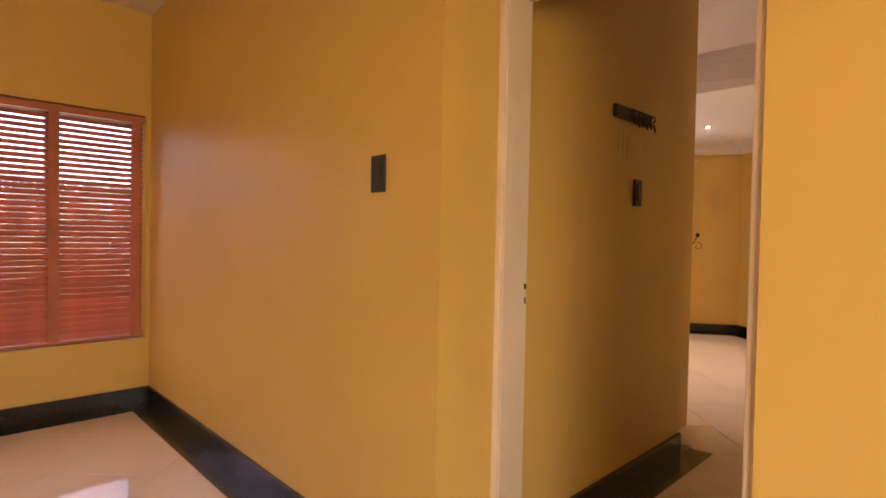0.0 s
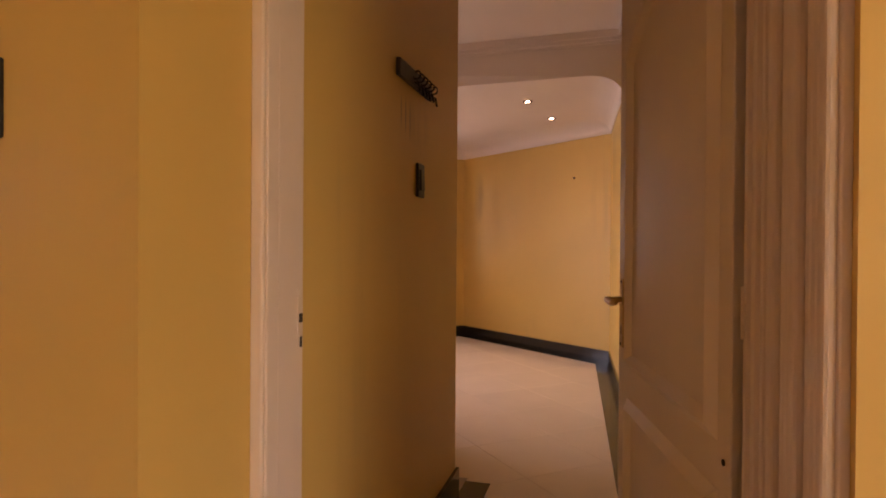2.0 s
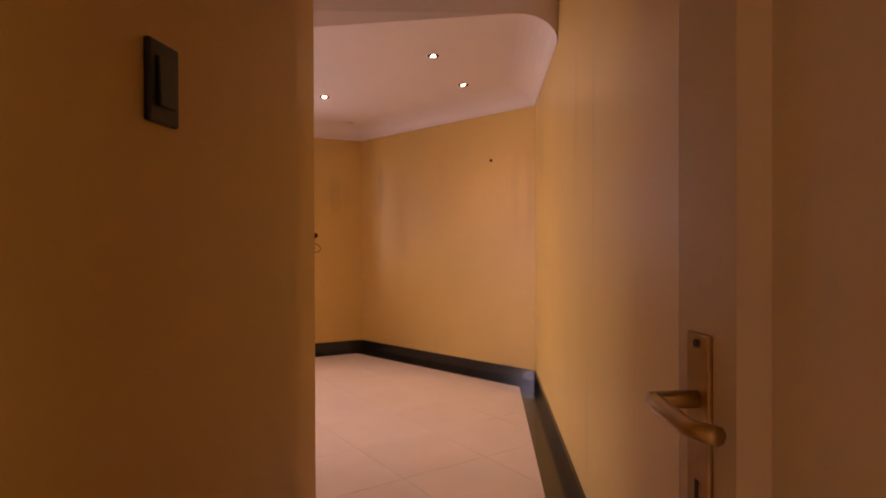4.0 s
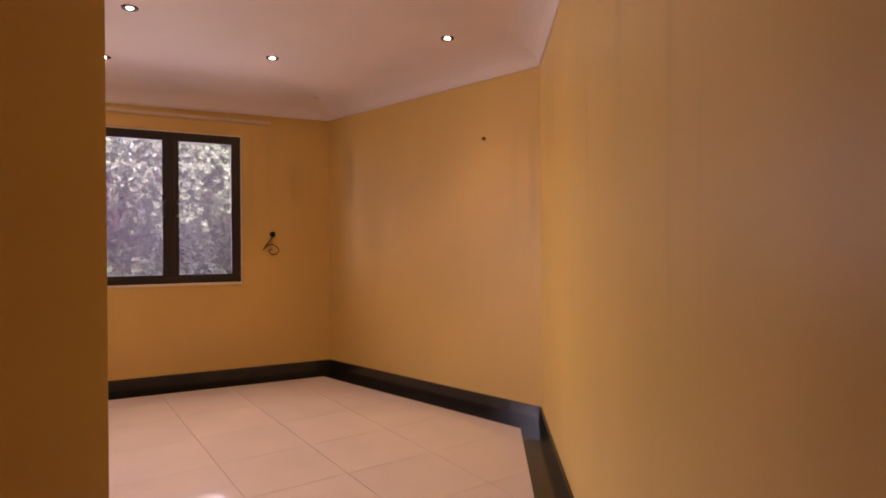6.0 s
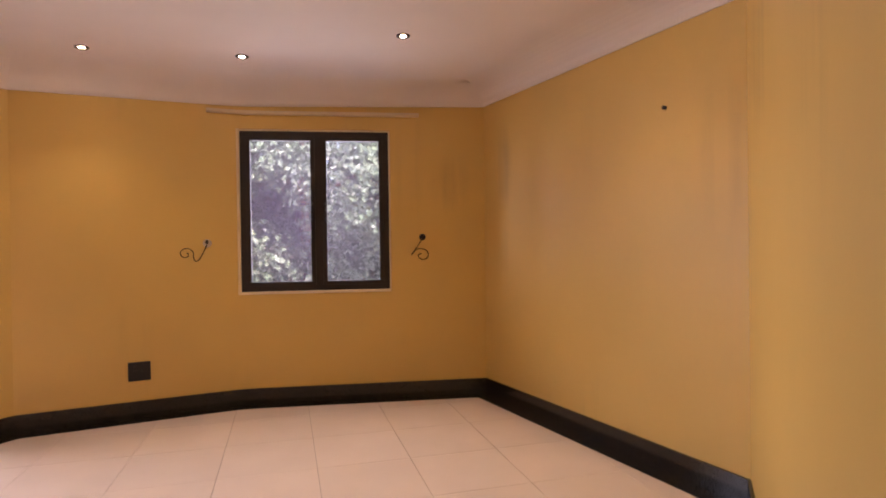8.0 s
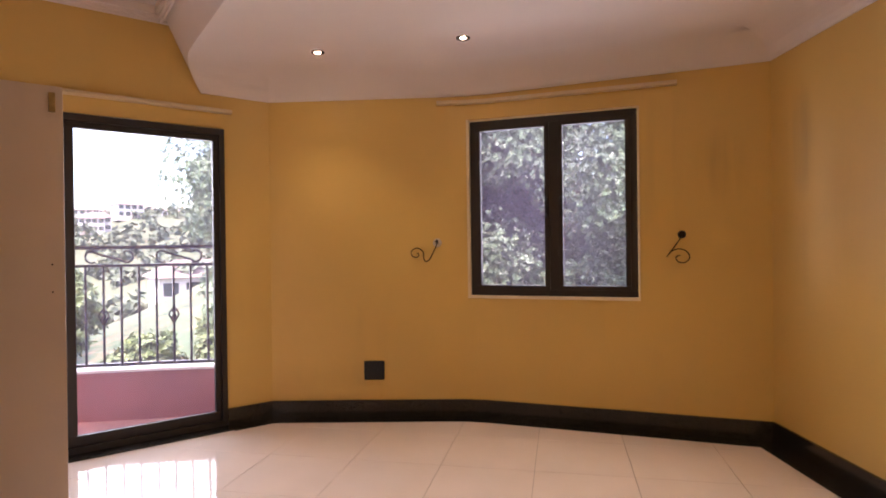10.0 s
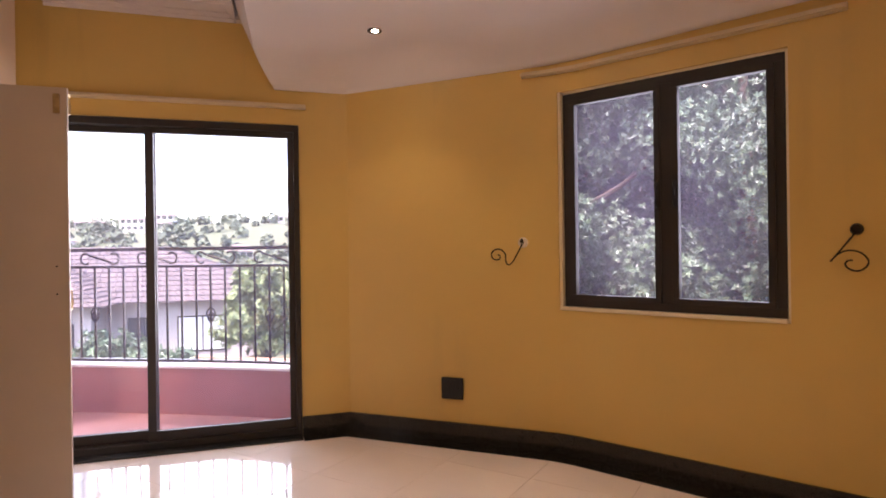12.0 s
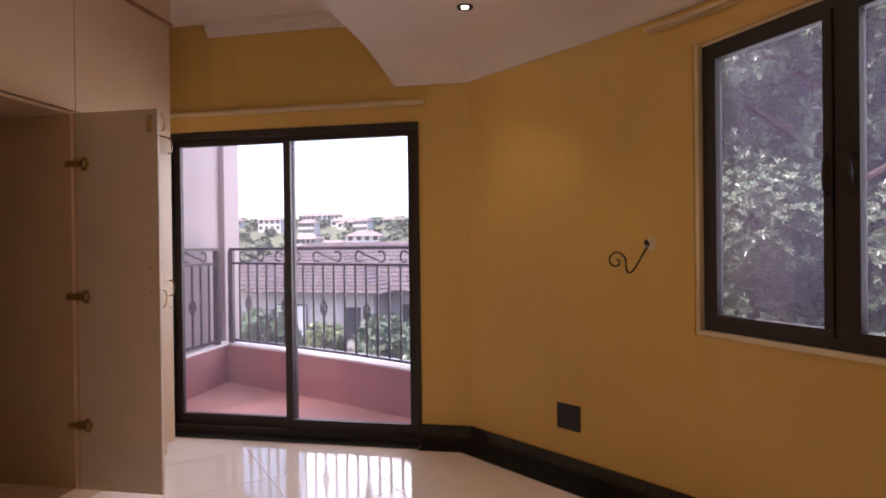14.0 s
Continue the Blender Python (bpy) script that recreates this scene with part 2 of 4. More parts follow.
def tube(points, r, seg=6, bm=None, taper=None):
    """A round bar along a line of points."""
    bm = bm or bmesh.new()
    pts = [Vector(p) for p in points]
    rings = []
    for i, p in enumerate(pts):
        d = (pts[min(i + 1, len(pts) - 1)] - pts[max(i - 1, 0)]).normalized()
        side = d.cross(Vector((0, 0, 1)))
        if side.length < 0.05:
            side = d.cross(Vector((1, 0, 0)))
        side.normalize()
        up = side.cross(d)
        rr = r if taper is None else r + (taper - r) * i / (len(pts) - 1)
        rings.append([bm.verts.new(p + rr * (math.cos(a) * side + math.sin(a) * up)) for a in (2 * math.pi * k / seg for k in range(seg))])
    for a, b in zip(rings, rings[1:]):
        for k in range(seg):
            bm.faces.new((a[k], a[(k + 1) % seg], b[(k + 1) % seg], b[k]))
    bm.faces.new(rings[0][::-1])
    bm.faces.new(rings[-1])
    return bm


def offset_line(points, d):
    """A plan line moved d to its right-hand side, with mitred corners."""
    pts = [Vector(p) for p in points]
    out = []
    for i, p in enumerate(pts):
        ds = []
        if i:
            ds.append((p - pts[i - 1]).normalized())
        if i < len(pts) - 1:
            ds.append((pts[i + 1] - p).normalized())
        ns = [Vector((v.y, -v.x)) for v in ds]
        n = sum(ns, Vector((0, 0)))
        n.normalize()
        out.append(tuple(p + n * d / max(0.3, n.dot(ns[0]))))
    return out


def strip(points, d0, d1, z0, z1, bm=None):
    """A band that follows a plan line, from d0 to d1 to its right, z0 to z1."""
    a, b = offset_line(points, d0), offset_line(points, d1)
    bm = bm or bmesh.new()
    rings = [[bm.verts.new((*p, z0)), bm.verts.new((*p, z1)), bm.verts.new((*q, z1)), bm.verts.new((*q, z0))] for p, q in zip(a, b)]
    for r, t in zip(rings, rings[1:]):
        for k in range(4):
            j = (k + 1) % 4
            bm.faces.new((r[k], r[j], t[j], t[k]))
    bm.faces.new(rings[0])
    bm.faces.new(rings[-1][::-1])
    return bm


def wall_along(bm, p, q, thick, height, holes=(), z0=0.0):
    """A straight wall from p to q, its body to the left of the way; holes (s0, s1, z0, z1) along it."""
    p, q = Vector(p), Vector(q)
    d = (q - p).normalized()
    n = Vector((-d.y, d.x)) * thick
    cuts = sorted({0.0, (q - p).length, *(h[0] for h in holes), *(h[1] for h in holes)})
    for s0, s1 in zip(cuts, cuts[1:]):
        mid = (s0 + s1) / 2
        inside = sorted((h[2], h[3]) for h in holes if h[0] < mid < h[1])
        z = z0
        for lo, hi in inside + [(height, height)]:
            if lo > z + 1e-4:
                a, b = p + d * s0, p + d * s1
                prism([tuple(a), tuple(b), tuple(b + n), tuple(a + n)], z, lo, bm)
            z = hi
    return bm


# ---- plan of the place ----
SLX = -4.46
CL, CS = Vector((-1.915, 1.445)), Vector((-4.465, -0.838))
H_HIGH, H_DROP, H_COVE = 2.86, 2.545, 2.395
chord = CL - CS
along = chord.normalized()
outn = Vector((-along.y, along.x))


def swell(s):
    """How far the bowed wall stands out of its chord: two near-flat runs that meet in a soft bend."""
    a, b = 0.185 * s, 0.140 * (chord.length - s)
    return max(0.0, (a + b - math.sqrt((a - b) ** 2 + 0.0007)) / 2) if 0.005 < s < chord.length - 0.005 else 0.0


def bow(s):
    """The point of the bowed wall's inner face, s along its chord."""
    return CS + along * s + outn * swell(s)


BOW = [tuple(bow(chord.length * k / 24)) for k in range(25)]
# inner faces, walked so that the room is on the right-hand side
SLIDER_R = (SLX, -1.165)
SLIDER_L = (SLX, -3.02)
RIGHT_NEAR = (0.205, -4.55)
ROOM_LINE = [(SLX, -1.165)] + BOW + [(0.0, 0.0), RIGHT_NEAR]

# walls
bm = bmesh.new()
WIN0, WIN1 = 1.441, 2.645
WZ0, WZ1 = 0.87, 2.192
ss = sorted({chord.length * k / 48 for k in range(49)} | {WIN0, WIN1})
for s0, s1 in zip(ss, ss[1:]):
    quad = [tuple(bow(s0)), tuple(bow(s1)), tuple(bow(s1) + outn * 0.22), tuple(bow(s0) + outn * 0.22)]
    if WIN0 - 1e-4 < (s0 + s1) / 2 < WIN1:
        prism(quad, 0, WZ0, bm)
        prism(quad, WZ1, 3.0, bm)
    else:
        prism(quad, 0, 3.0, bm)
prism([tuple(CS + outn * 0.004), tuple(CS + outn * 0.22), (SLX - 0.22, CS.y + 0.03), (SLX - 0.22, CS.y), (SLX - 0.012, CS.y)], 0, 3.0, bm)
bmesh.ops.remove_doubles(bm, verts=bm.verts, dist=1e-5)
tagged(part("wall_bow", bm, YELLOW), "yellow painted bowed wall round a window", "wall", kind="structure")
bm = wall_along(bmesh.new(), tuple(CL), (0, 0), 0.22, 3.0)
tagged(part("wall_stained", bm, YELLOW), "yellow painted wall with brown damp stains", "wall", kind="structure")
bm = wall_along(bmesh.new(), (0, 0), RIGHT_NEAR, 0.22, 3.0)
wall_along(bm, RIGHT_NEAR, (0.205, -5.24), 0.22, 3.0)
tagged(part("wall_passage_right", bm, YELLOW), "yellow painted passage wall with faint runs", "wall", kind="structure")
bm = wall_along(bmesh.new(), (SLX, -3.3), tuple(CS), 0.22, 3.0, [(0.28, 2.135, 0.0, 2.11)])
tagged(part("wall_slider", bm, YELLOW), "yellow painted wall round a sliding door", "wall", kind="structure")
bm = wall_along(bmesh.new(), (-0.92, -3.3), (SLX - 0.2, -3.3), 0.2, 3.0)
tagged(part("wall_wardrobe", bm, YELLOW), "yellow painted wall behind the wardrobe", "wall", kind="structure")
# key wall, with its set-back end
bm = prism([(-0.762, -5.1), (-0.762, -3.52), (-0.95, -3.52), (-0.95, -5.1)], 0, 3.0)
prism([(-0.925, -3.52), (-0.925, -2.93), (-1.1, -2.93), (-1.1, -3.52)], 0, 3.0, bm)
tagged(part("wall_keys", bm, YELLOW), "orange-yellow painted passage wall", "wall", kind="structure")
# landing wall with the doorway
bm = bmesh.new()
prism([(-0.717, -5.567), (-0.717, -5.1), (-4.06, -5.0), (-4.06, -5.29)], 0, 3.0, bm)
prism([(0.178, -5.57), (3.0, -5.57), (3.0, -5.24), (0.178, -5.24)], 0, 3.0, bm)
prism([(-0.717, -5.57), (0.178, -5.57), (0.178, -5.12), (-0.717, -5.12)], 2.14, 3.0, bm)
tagged(part("wall_landing", bm, YELLOW), "yellow painted landing wall with a doorway", "wall", kind="structure")
bm = wall_along(bmesh.new(), (-3.86, -9.5), (-3.83, -5.308), 0.2, 3.0, [(2.22, 4.16, 0.47, 2.04)])
tagged(part("wall_blinds", bm, YELLOW), "yellow painted landing wall with a window", "wall", kind="structure")
bm = wall_along(bmesh.new(), (-4.06, -9.7), (3.0, -9.7), 0.2, 3.0)
# opening out of view, added for the landing fill lamp
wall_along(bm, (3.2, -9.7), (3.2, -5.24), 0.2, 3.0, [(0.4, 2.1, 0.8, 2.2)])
tagged(part("wall_back", bm, YELLOW), "yellow painted landing walls", "wall", kind="structure")

# ceilings
bm = prism([(-4.66, -3.5), (-4.66, -0.8), (-1.9, 1.8), (0.42, 0.2), (0.42, -5.3), (-1.1, -5.3), (-1.1, -3.5)], H_HIGH, H_HIGH + 0.1)
tagged(part("ceiling_room", bm, WHITE_CEIL), "white painted high ceiling", "ceiling", kind="structure")
bm = prism([(-4.06, -9.7), (-4.06, -5.3), (3.2, -5.3), (3.2, -9.7)], 2.76, 2.86)
tagged(part("ceiling_landing", bm, WHITE_CEIL), "white painted landing ceiling", "ceiling", kind="structure")
# dropped ceiling with a coved rim
FRONT_L, FRONT_R = (SLX, -1.45), (0.078, -1.63)
rim_line = [(SLX, -1.43)] + BOW + [(0.0, 0.0), FRONT_R]
bm = bmesh.new()
profile = [(0.0, H_COVE)] + [(0.012 + 0.26 * (1 - math.cos(math.pi / 2 * k / 9)), H_COVE + (H_DROP - H_COVE) * math.sin(math.pi / 2 * k / 9)) for k in range(10)]
rows = []
for d, z in profile:
    line = offset_line(rim_line, d)
    lean = 0.13 * (H_DROP - z) / (H_DROP - H_COVE)
    line[0] = (SLX + d, -1.45 + lean)
    line[-1] = (FRONT_R[0] - d, FRONT_R[1] + 0.044 * d + lean * 0.6)
    rows.append([])
    for i, (x, y) in enumerate(line):
        sink = 0.055 * max(0.0, 1 - i / 25) * (H_DROP - z) / (H_DROP - H_COVE)
        rows[-1].append(bm.verts.new((x, y, z - sink)))
for a, b in zip(rows, rows[1:]):
    for i in range(len(a) - 1):
        bm.faces.new((a[i], a[i + 1], b[i + 1], b[i])).smooth = i in range(1, 24) or i == 24
bm.faces.new(rows[-1])
top = [bm.verts.new((x, y, H_HIGH - 0.004)) for x, y in ((SLX, -1.56), (FRONT_R[0], -1.66))]
front = [r[0] for r in rows] + [r[-1] for r in rows[::-1]]
bm.faces.new(front + [top[1], top[0]])
tagged(part("ceiling_dropped", bm, WHITE_CEIL), "white painted dropped ceiling with a coved rim", "ceiling", kind="structure")
# cornice where the drop meets the high ceiling, and round the high part
bm = bmesh.new()
for d0, d1, z0, z1 in ((0, 0.05, -0.05, 0), (0, 0.03, -0.075, -0.05), (0, 0.012, -0.095, -0.075)):
    strip([(SLX, -1.56), (0.078, -1.66)], d0, d1, H_HIGH + z0, H_HIGH + z1, bm)
    strip([(SLX, -2.66), (SLX, -1.45)], d0, d1, H_HIGH + z0, H_HIGH + z1, bm)
    strip([FRONT_R, (0.2, -4.5)], d0, d1, H_HIGH + z0, H_HIGH + z1, bm)
tagged(part("trim_cornice", bm, WHITE_CEIL), "white moulded plaster cornice", "cornice", kind="structure")

# floors: slab, tiles laid on the skew
bm = prism([(-4.68, -3.5), (-4.68, -0.8), (-1.9, 1.85), (0.5, 0.2), (0.5, -5.3), (3.2, -5.3), (3.2, -9.7), (-4.1, -9.7), (-4.1, -5.2), (-1.1, -5.2), (-1.1, -3.5)], -0.25, -0.006)
floor = tagged(part("floor", bm, GROUT), "polished cream porcelain tile floor", "floor", kind="structure")

# skirting and border in black granite
SKIRT = 0.125


def skirting(name, line, stop=None):
    """Skirting and border along a line; the skirting may stop short of the border."""
    bm = strip(line if stop is None else line[:-1] + [(line[-1][0], stop)], 0.0, 0.016, 0.0, SKIRT)
    tagged(part("baseboard", bm, GRANITE), "black polished granite skirting", "skirting", kind="structure")
    bm = strip(line, 0.016, 0.145, -0.004, 0.004)
    tagged(part("trim_border", bm, GRANITE), "black granite floor border", "floor border", kind="structure")


skirting("a", ROOM_LINE)
skirting("b", [(-0.762, -5.12), (-0.762, -3.36)], -3.5)
skirting("c", [(-3.86, -9.4), (-3.83, -5.308), (-0.717, -5.567)])


# ---- doorway of the passage ----
def jamb(x0, x1, y0, y1, side):
    bm = box((min(x0, x1), y0, 0), (max(x0, x1), y1, 2.12), bevel=0.004)
    add_box(bm, (min(x1, x1 + side * 0.005), y0 + 0.008, 0), (max(x1, x1 + side * 0.005), y0 + 0.05, 2.12), bevel=0.004)
    return bm


frame_1 = thing("door_1", (0, 0, 0), 0, "white painted timber door frame with an open leaf", "door", kind="structure")
jl = part("jamb", jamb(-0.717, -0.69, -5.295, -5.14, 1), WHITE_GLOSS, frame_1)
part("strike_plate", box((-0.6905, -5.165, 1.0), (-0.6885, -5.145, 1.12)), WHITE_GLOSS, jl, "strike plate painted over in white")
part("latch_hole", box((-0.6885, -5.161, 1.05), (-0.6865, -5.149, 1.069)), SCREW_AND_SHADE, jl)
part("latch_hole", box((-0.6885, -5.158, 0.998), (-0.6865, -5.151, 1.02)), SCREW_AND_SHADE, jl)
bm = box((0.159, -5.31, 0), (0.178, -5.2, 2.12), bevel=0.004)
for k in range(4):
    add_box(bm, (0.155 - 0.004 * (k % 2), -5.305 + 0.028 * k, 0), (0.160, -5.288 + 0.028 * k, 2.12), bevel=0.002)
part("jamb", bm, WHITE_GLOSS, frame_1)
bm = box((0.166, -5.556, 0), (0.18, -5.31, 2.12), bevel=0.003)
for k in range(7):
    add_box(bm, (0.153 + 0.004 * (k % 3), -5.552 + 0.033 * k, 0), (0.168, -5.530 + 0.033 * k, 2.12), bevel=0.005)
part("architrave", bm, WHITE_GLOSS, frame_1, "white fluted architrave")
# dark strip that paints the shade in the gap between leaf and jamb
part("hinge_gap_shade", box((0.174, -5.2, 0), (0.204, -5.146, 2.1)), SCREW_AND_SHADE, frame_1, "dark strip for the shaded gap behind the hinges")
part("head", box((-0.69, -5.31, 2.07), (0.15, -5.14, 2.12), bevel=0.004), WHITE_GLOSS, frame_1)

LEAF_W, LEAF_H, LEAF_T = 0.845, 2.03, 0.04
leaf = thing("panelled_door", (0.152, -5.176, 0.008), 101.9, "white painted two-panel door leaf standing open", "door")


def rect_frame(x0, x1, z0, z1, w, y0, y1, arch=0.0):
    """A moulding round a panel; the top may bow up."""
    bm = bmesh.new()
    n = 10
    outer = [(x0, z0), (x1, z0)] + [(x1 + (x0 - x1) * k / n, z1 + arch * math.sin(math.pi * k / n)) for k in range(n + 1)]
    innr = [(x0 + w, z0 + w), (x1 - w, z0 + w)] + [(x1 - w + (x0 - x1 + 2 * w) * k / n, z1 - w + arch * math.sin(math.pi * k / n)) for k in range(n + 1)]
    mid = [((a[0] + b[0]) / 2, (a[1] + b[1]) / 2) for a, b in zip(outer, innr)]
    rings = [[bm.verts.new((x, y, z)) for x, z in ring] for ring, y in ((outer, y0), (mid, y1), (innr, y0 - 0.006))]
    for a, b in zip(rings, rings[1:]):
        for i in range(len(a)):
            j = (i + 1) % len(a)
            bm.faces.new((a[i], a[j], b[j], b[i]))
    bm.faces.new(rings[2])
    return bm


part("slab", box((0.032, -LEAF_T, 0), (LEAF_W, 0, LEAF_H), bevel=0.003), WHITE_GLOSS, leaf)
part("upper_panel", rect_frame(0.085, LEAF_W - 0.11, 0.85, 1.78, 0.05, 0.0005, 0.018, 0.12), WHITE_GLOSS, leaf)
part("lower_panel", rect_frame(0.085, LEAF_W - 0.11, 0.17, 0.76, 0.05, 0.0005, 0.018, 0.0), WHITE_GLOSS, leaf)
handle = part("lever_handle", box((LEAF_W - 0.07, 0, 0.90), (LEAF_W - 0.03, 0.006, 1.11), bevel=0.002), BRASS, leaf, "worn brass lever handle on a long plate")
bm = cyl(0.009, 0.05, 12, m=Matrix.Translation((LEAF_W - 0.05, 0.004, 1.045)) @ pose(0, 0, 0, -90))
tube([(LEAF_W - 0.05, 0.05, 1.045), (LEAF_W - 0.075, 0.054, 1.045), (LEAF_W - 0.12, 0.052, 1.04), (LEAF_W - 0.16, 0.05, 1.046)], 0.0085, 8, bm)
part("lever", bm, BRASS, handle, smooth=True)
part("keyhole", box((LEAF_W - 0.053, 0.0055, 0.94), (LEAF_W - 0.047, 0.0068, 0.965)), SCREW_AND_SHADE, handle)
for z in (0.91, 1.1):
    part("screw", cyl(0.004, 0.002, 8, m=Matrix.Translation((LEAF_W - 0.05, 0.006, z)) @ pose(0, 0, 0, -90)), SCREW_AND_SHADE, handle)
for z in (0.25, 1.05, 1.8):
    part("hinge", cyl(0.006, 0.09, 8, m=Matrix.Translation((0.012, -0.012, z))), WHITE_GLOSS, leaf)
for z in (0.72, 0.82):
    part("screw_plug", cyl(0.006, 0.002, 8, m=Matrix.Translation((0.06, 0.0, z)) @ pose(0, 0, 0, -90)), SCREW_AND_SHADE, leaf)


# ---- switches, sockets, key rack ----
def switch(at, rz, label):
    """A tall rocker plate; local +y leaves the wall."""
    t = thing("light_switch", at, rz, label, "light switch")
    part("plate", box((-0.04, 0, -0.065), (0.04, 0.012, 0.065), bevel=0.004), BLACK_PLASTIC, t)
    part("rocker", box((-0.022, 0.012, -0.04), (0.022, 0.018, 0.04), m=pose(0, 0, 0, 2), bevel=0.002), BLACK_PLASTIC, t)
    return t


switch((-1.042, -5.540, 1.447), 180 - 4.8, "glossy black light switch on the landing wall")
switch((-0.762, -4.125, 1.465), -90, "glossy black light switch below the key rack")

rack = thing("key_rack", (-0.762, -4.20, 1.83), -90, "dark wooden key rack with curled iron hooks", "key rack")
part("board", box((-0.19, 0, -0.03), (0.19, 0.018, 0.03), bevel=0.003), mat("dark_stained_wood", (0.03, 0.018, 0.014), 0.4, var=0.3, scale=15), rack)
for k in range(6):
    x = 0.05 - 0.044 * k
    loop = [(x, 0.016, 0.0), (x, 0.024, -0.009)]
    loop += [(x, 0.034 + 0.011 * math.cos(a), 0.006 + 0.014 * math.sin(a)) for a in (-math.pi / 2 + 0.5 * q for q in range(9))]
    part("hook", tube(loop, 0.0034, 6), IRON, rack, "dark curled iron hook", smooth=True)
    part("peg", tube([(x - 0.012, 0.016, -0.015), (x - 0.012, 0.034, -0.024), (x - 0.012, 0.04, -0.05 - 0.006 * (k % 2))], 0.0045, 6), IRON, rack, smooth=True)


def on_bow(s, z, off=0.0):
    """Place and turn on the bowed wall, local +y into the room."""
    p = bow(s) - outn * off
    d = bow(s + 0.02) - bow(s - 0.02)
    return (p.x, p.y, z), math.degrees(math.atan2(d.y, d.x)) + 180


def s_of(x, y):
    return (Vector((x, y)) - CS).dot(along)


at, rz = on_bow(s_of(-4.03, -0.20), 0.345)
sock = thing("wall_socket", at, rz, "black plastic double wall socket above the skirting", "socket")
part("plate", box((-0.075, 0, -0.07), (0.075, 0.014, 0.07), bevel=0.006), BLACK_PLASTIC, sock)
for x in (-0.032, 0.032):
    part("outlet", cyl(0.022, 0.003, 16, m=Matrix.Translation((x, 0.0145, -0.012)) @ pose(0, 0, 0, -90)), BLACK_PLASTIC, sock)
    part("toggle", box((x - 0.008, 0.014, 0.035), (x + 0.008, 0.019, 0.055), bevel=0.002), BLACK_PLASTIC, sock)


def flow(points, n=5):
    """A smooth line through points."""
    p = [Vector(v) for v in (points[0], *points, points[-1])]
    out = []
    for a, b, c, d in zip(p, p[1:], p[2:], p[3:]):
        for k in range(n):
            t = k / n
            out.append(0.5 * (2 * b + (c - a) * t + (2 * a - 5 * b + 4 * c - d) * t * t + (3 * b - a - 3 * c + d) * t ** 3))
    return out + [p[-1]]


def sconce(s, z, broken, label):
    at, rz = on_bow(s, z)
    t = thing("wall_lamp_bracket", at, rz, label, "wall bracket", "scroll brackets beside the window")
    if broken:
        part("plaster_patch", cyl(0.034, 0.008, 9, 0.022, m=pose(0, 0.0, 0, -90)), PLASTER, t, "chipped bare plaster")
        part("wire_end", tube([(0, 0.003, 0), (0.008, 0.02, 0.008), (0.0, 0.03, 0.018)], 0.009, 6), SCREW_AND_SHADE, t)
    else:
        part("wall_plate", cyl(0.027, 0.02, 14, 0.021, m=pose(0, 0.0, 0, -90)), IRON, t)
    if broken:
        pts = [(0.004, 0.012, -0.01), (0.022, 0.03, -0.05), (0.045, 0.04, -0.094), (0.063, 0.045, -0.122), (0.084, 0.045, -0.137), (0.1, 0.045, -0.128), (0.107, 0.045, -0.1),
               (0.107, 0.045, -0.074), (0.125, 0.045, -0.05), (0.154, 0.045, -0.038), (0.186, 0.045, -0.047), (0.203, 0.045, -0.07), (0.193, 0.045, -0.096),
               (0.169, 0.045, -0.106), (0.147, 0.045, -0.098), (0.145, 0.045, -0.08), (0.16, 0.045, -0.073)]
    else:
        pts = [(0, 0.02, -0.01), (0.067, 0.04, -0.078), (0.134, 0.045, -0.142), (0.124, 0.045, -0.132), (0.086, 0.045, -0.106), (0.035, 0.045, -0.094), (-0.022, 0.045, -0.104),
               (-0.06, 0.045, -0.135), (-0.053, 0.045, -0.165), (-0.015, 0.045, -0.184), (0.029, 0.045, -0.18), (0.057, 0.045, -0.16), (0.048, 0.045, -0.142), (0.018, 0.045, -0.137)]
    pts = [(x * (0.95 if broken else 0.7), y, z) for x, y, z in flow(pts)]
    part("scroll_arm", tube(pts, 0.0042, 6), IRON, t, smooth=True)
    return t


sconce(s_of(-3.70, 0.14), 1.285, True, "black iron scroll bracket hanging from chipped plaster")
sconce(s_of(-2.41, 1.215), 1.315, False, "black iron scroll bracket on a round plate")

plug = thing("wall_plug", (-0.385, 0.29, 1.975), math.degrees(math.atan2(CL.y, CL.x)) + 180, "small dark screw in the stained yellow wall", "screw")
plug.matrix_world = pose(-0.385, 0.2905, 1.975, 0, 0, math.degrees(math.atan2(-CL.y, -CL.x)) + 180)
part("screw", cyl(0.012, 0.02, 8, 0.008, m=pose(0, -0.004, 0, -90)), SCREW_AND_SHADE, plug)
part("screw", cyl(0.012, 0.02, 8, 0.008, m=pose(0, 0.016, 0, 90)), SCREW_AND_SHADE, plug)


# ---- curtain rails ----
def rail(points, z, label):
    t = thing("curtain_rail", (0, 0, 0), 0, label, "curtain rail")
    bm = strip(points, 0.0, 0.032, z, z + 0.03)
    part("batten", bm, PALE_RAIL, t)
    part("track", strip(points, 0.034, 0.05, z + 0.004, z + 0.02), PALE_RAIL, t)
    return t


PALE_RAIL = mat("cream_painted_batten", (0.72, 0.58, 0.38), 0.45, var=0.06, scale=5)
rail([tuple(bow(1.23 + 1.65 * k / 10)) for k in range(11)], 2.30, "cream painted curtain rail above the window")
rail([(SLX, -2.98), (SLX, -1.12)], 2.215, "cream painted curtain rail above the sliding door")

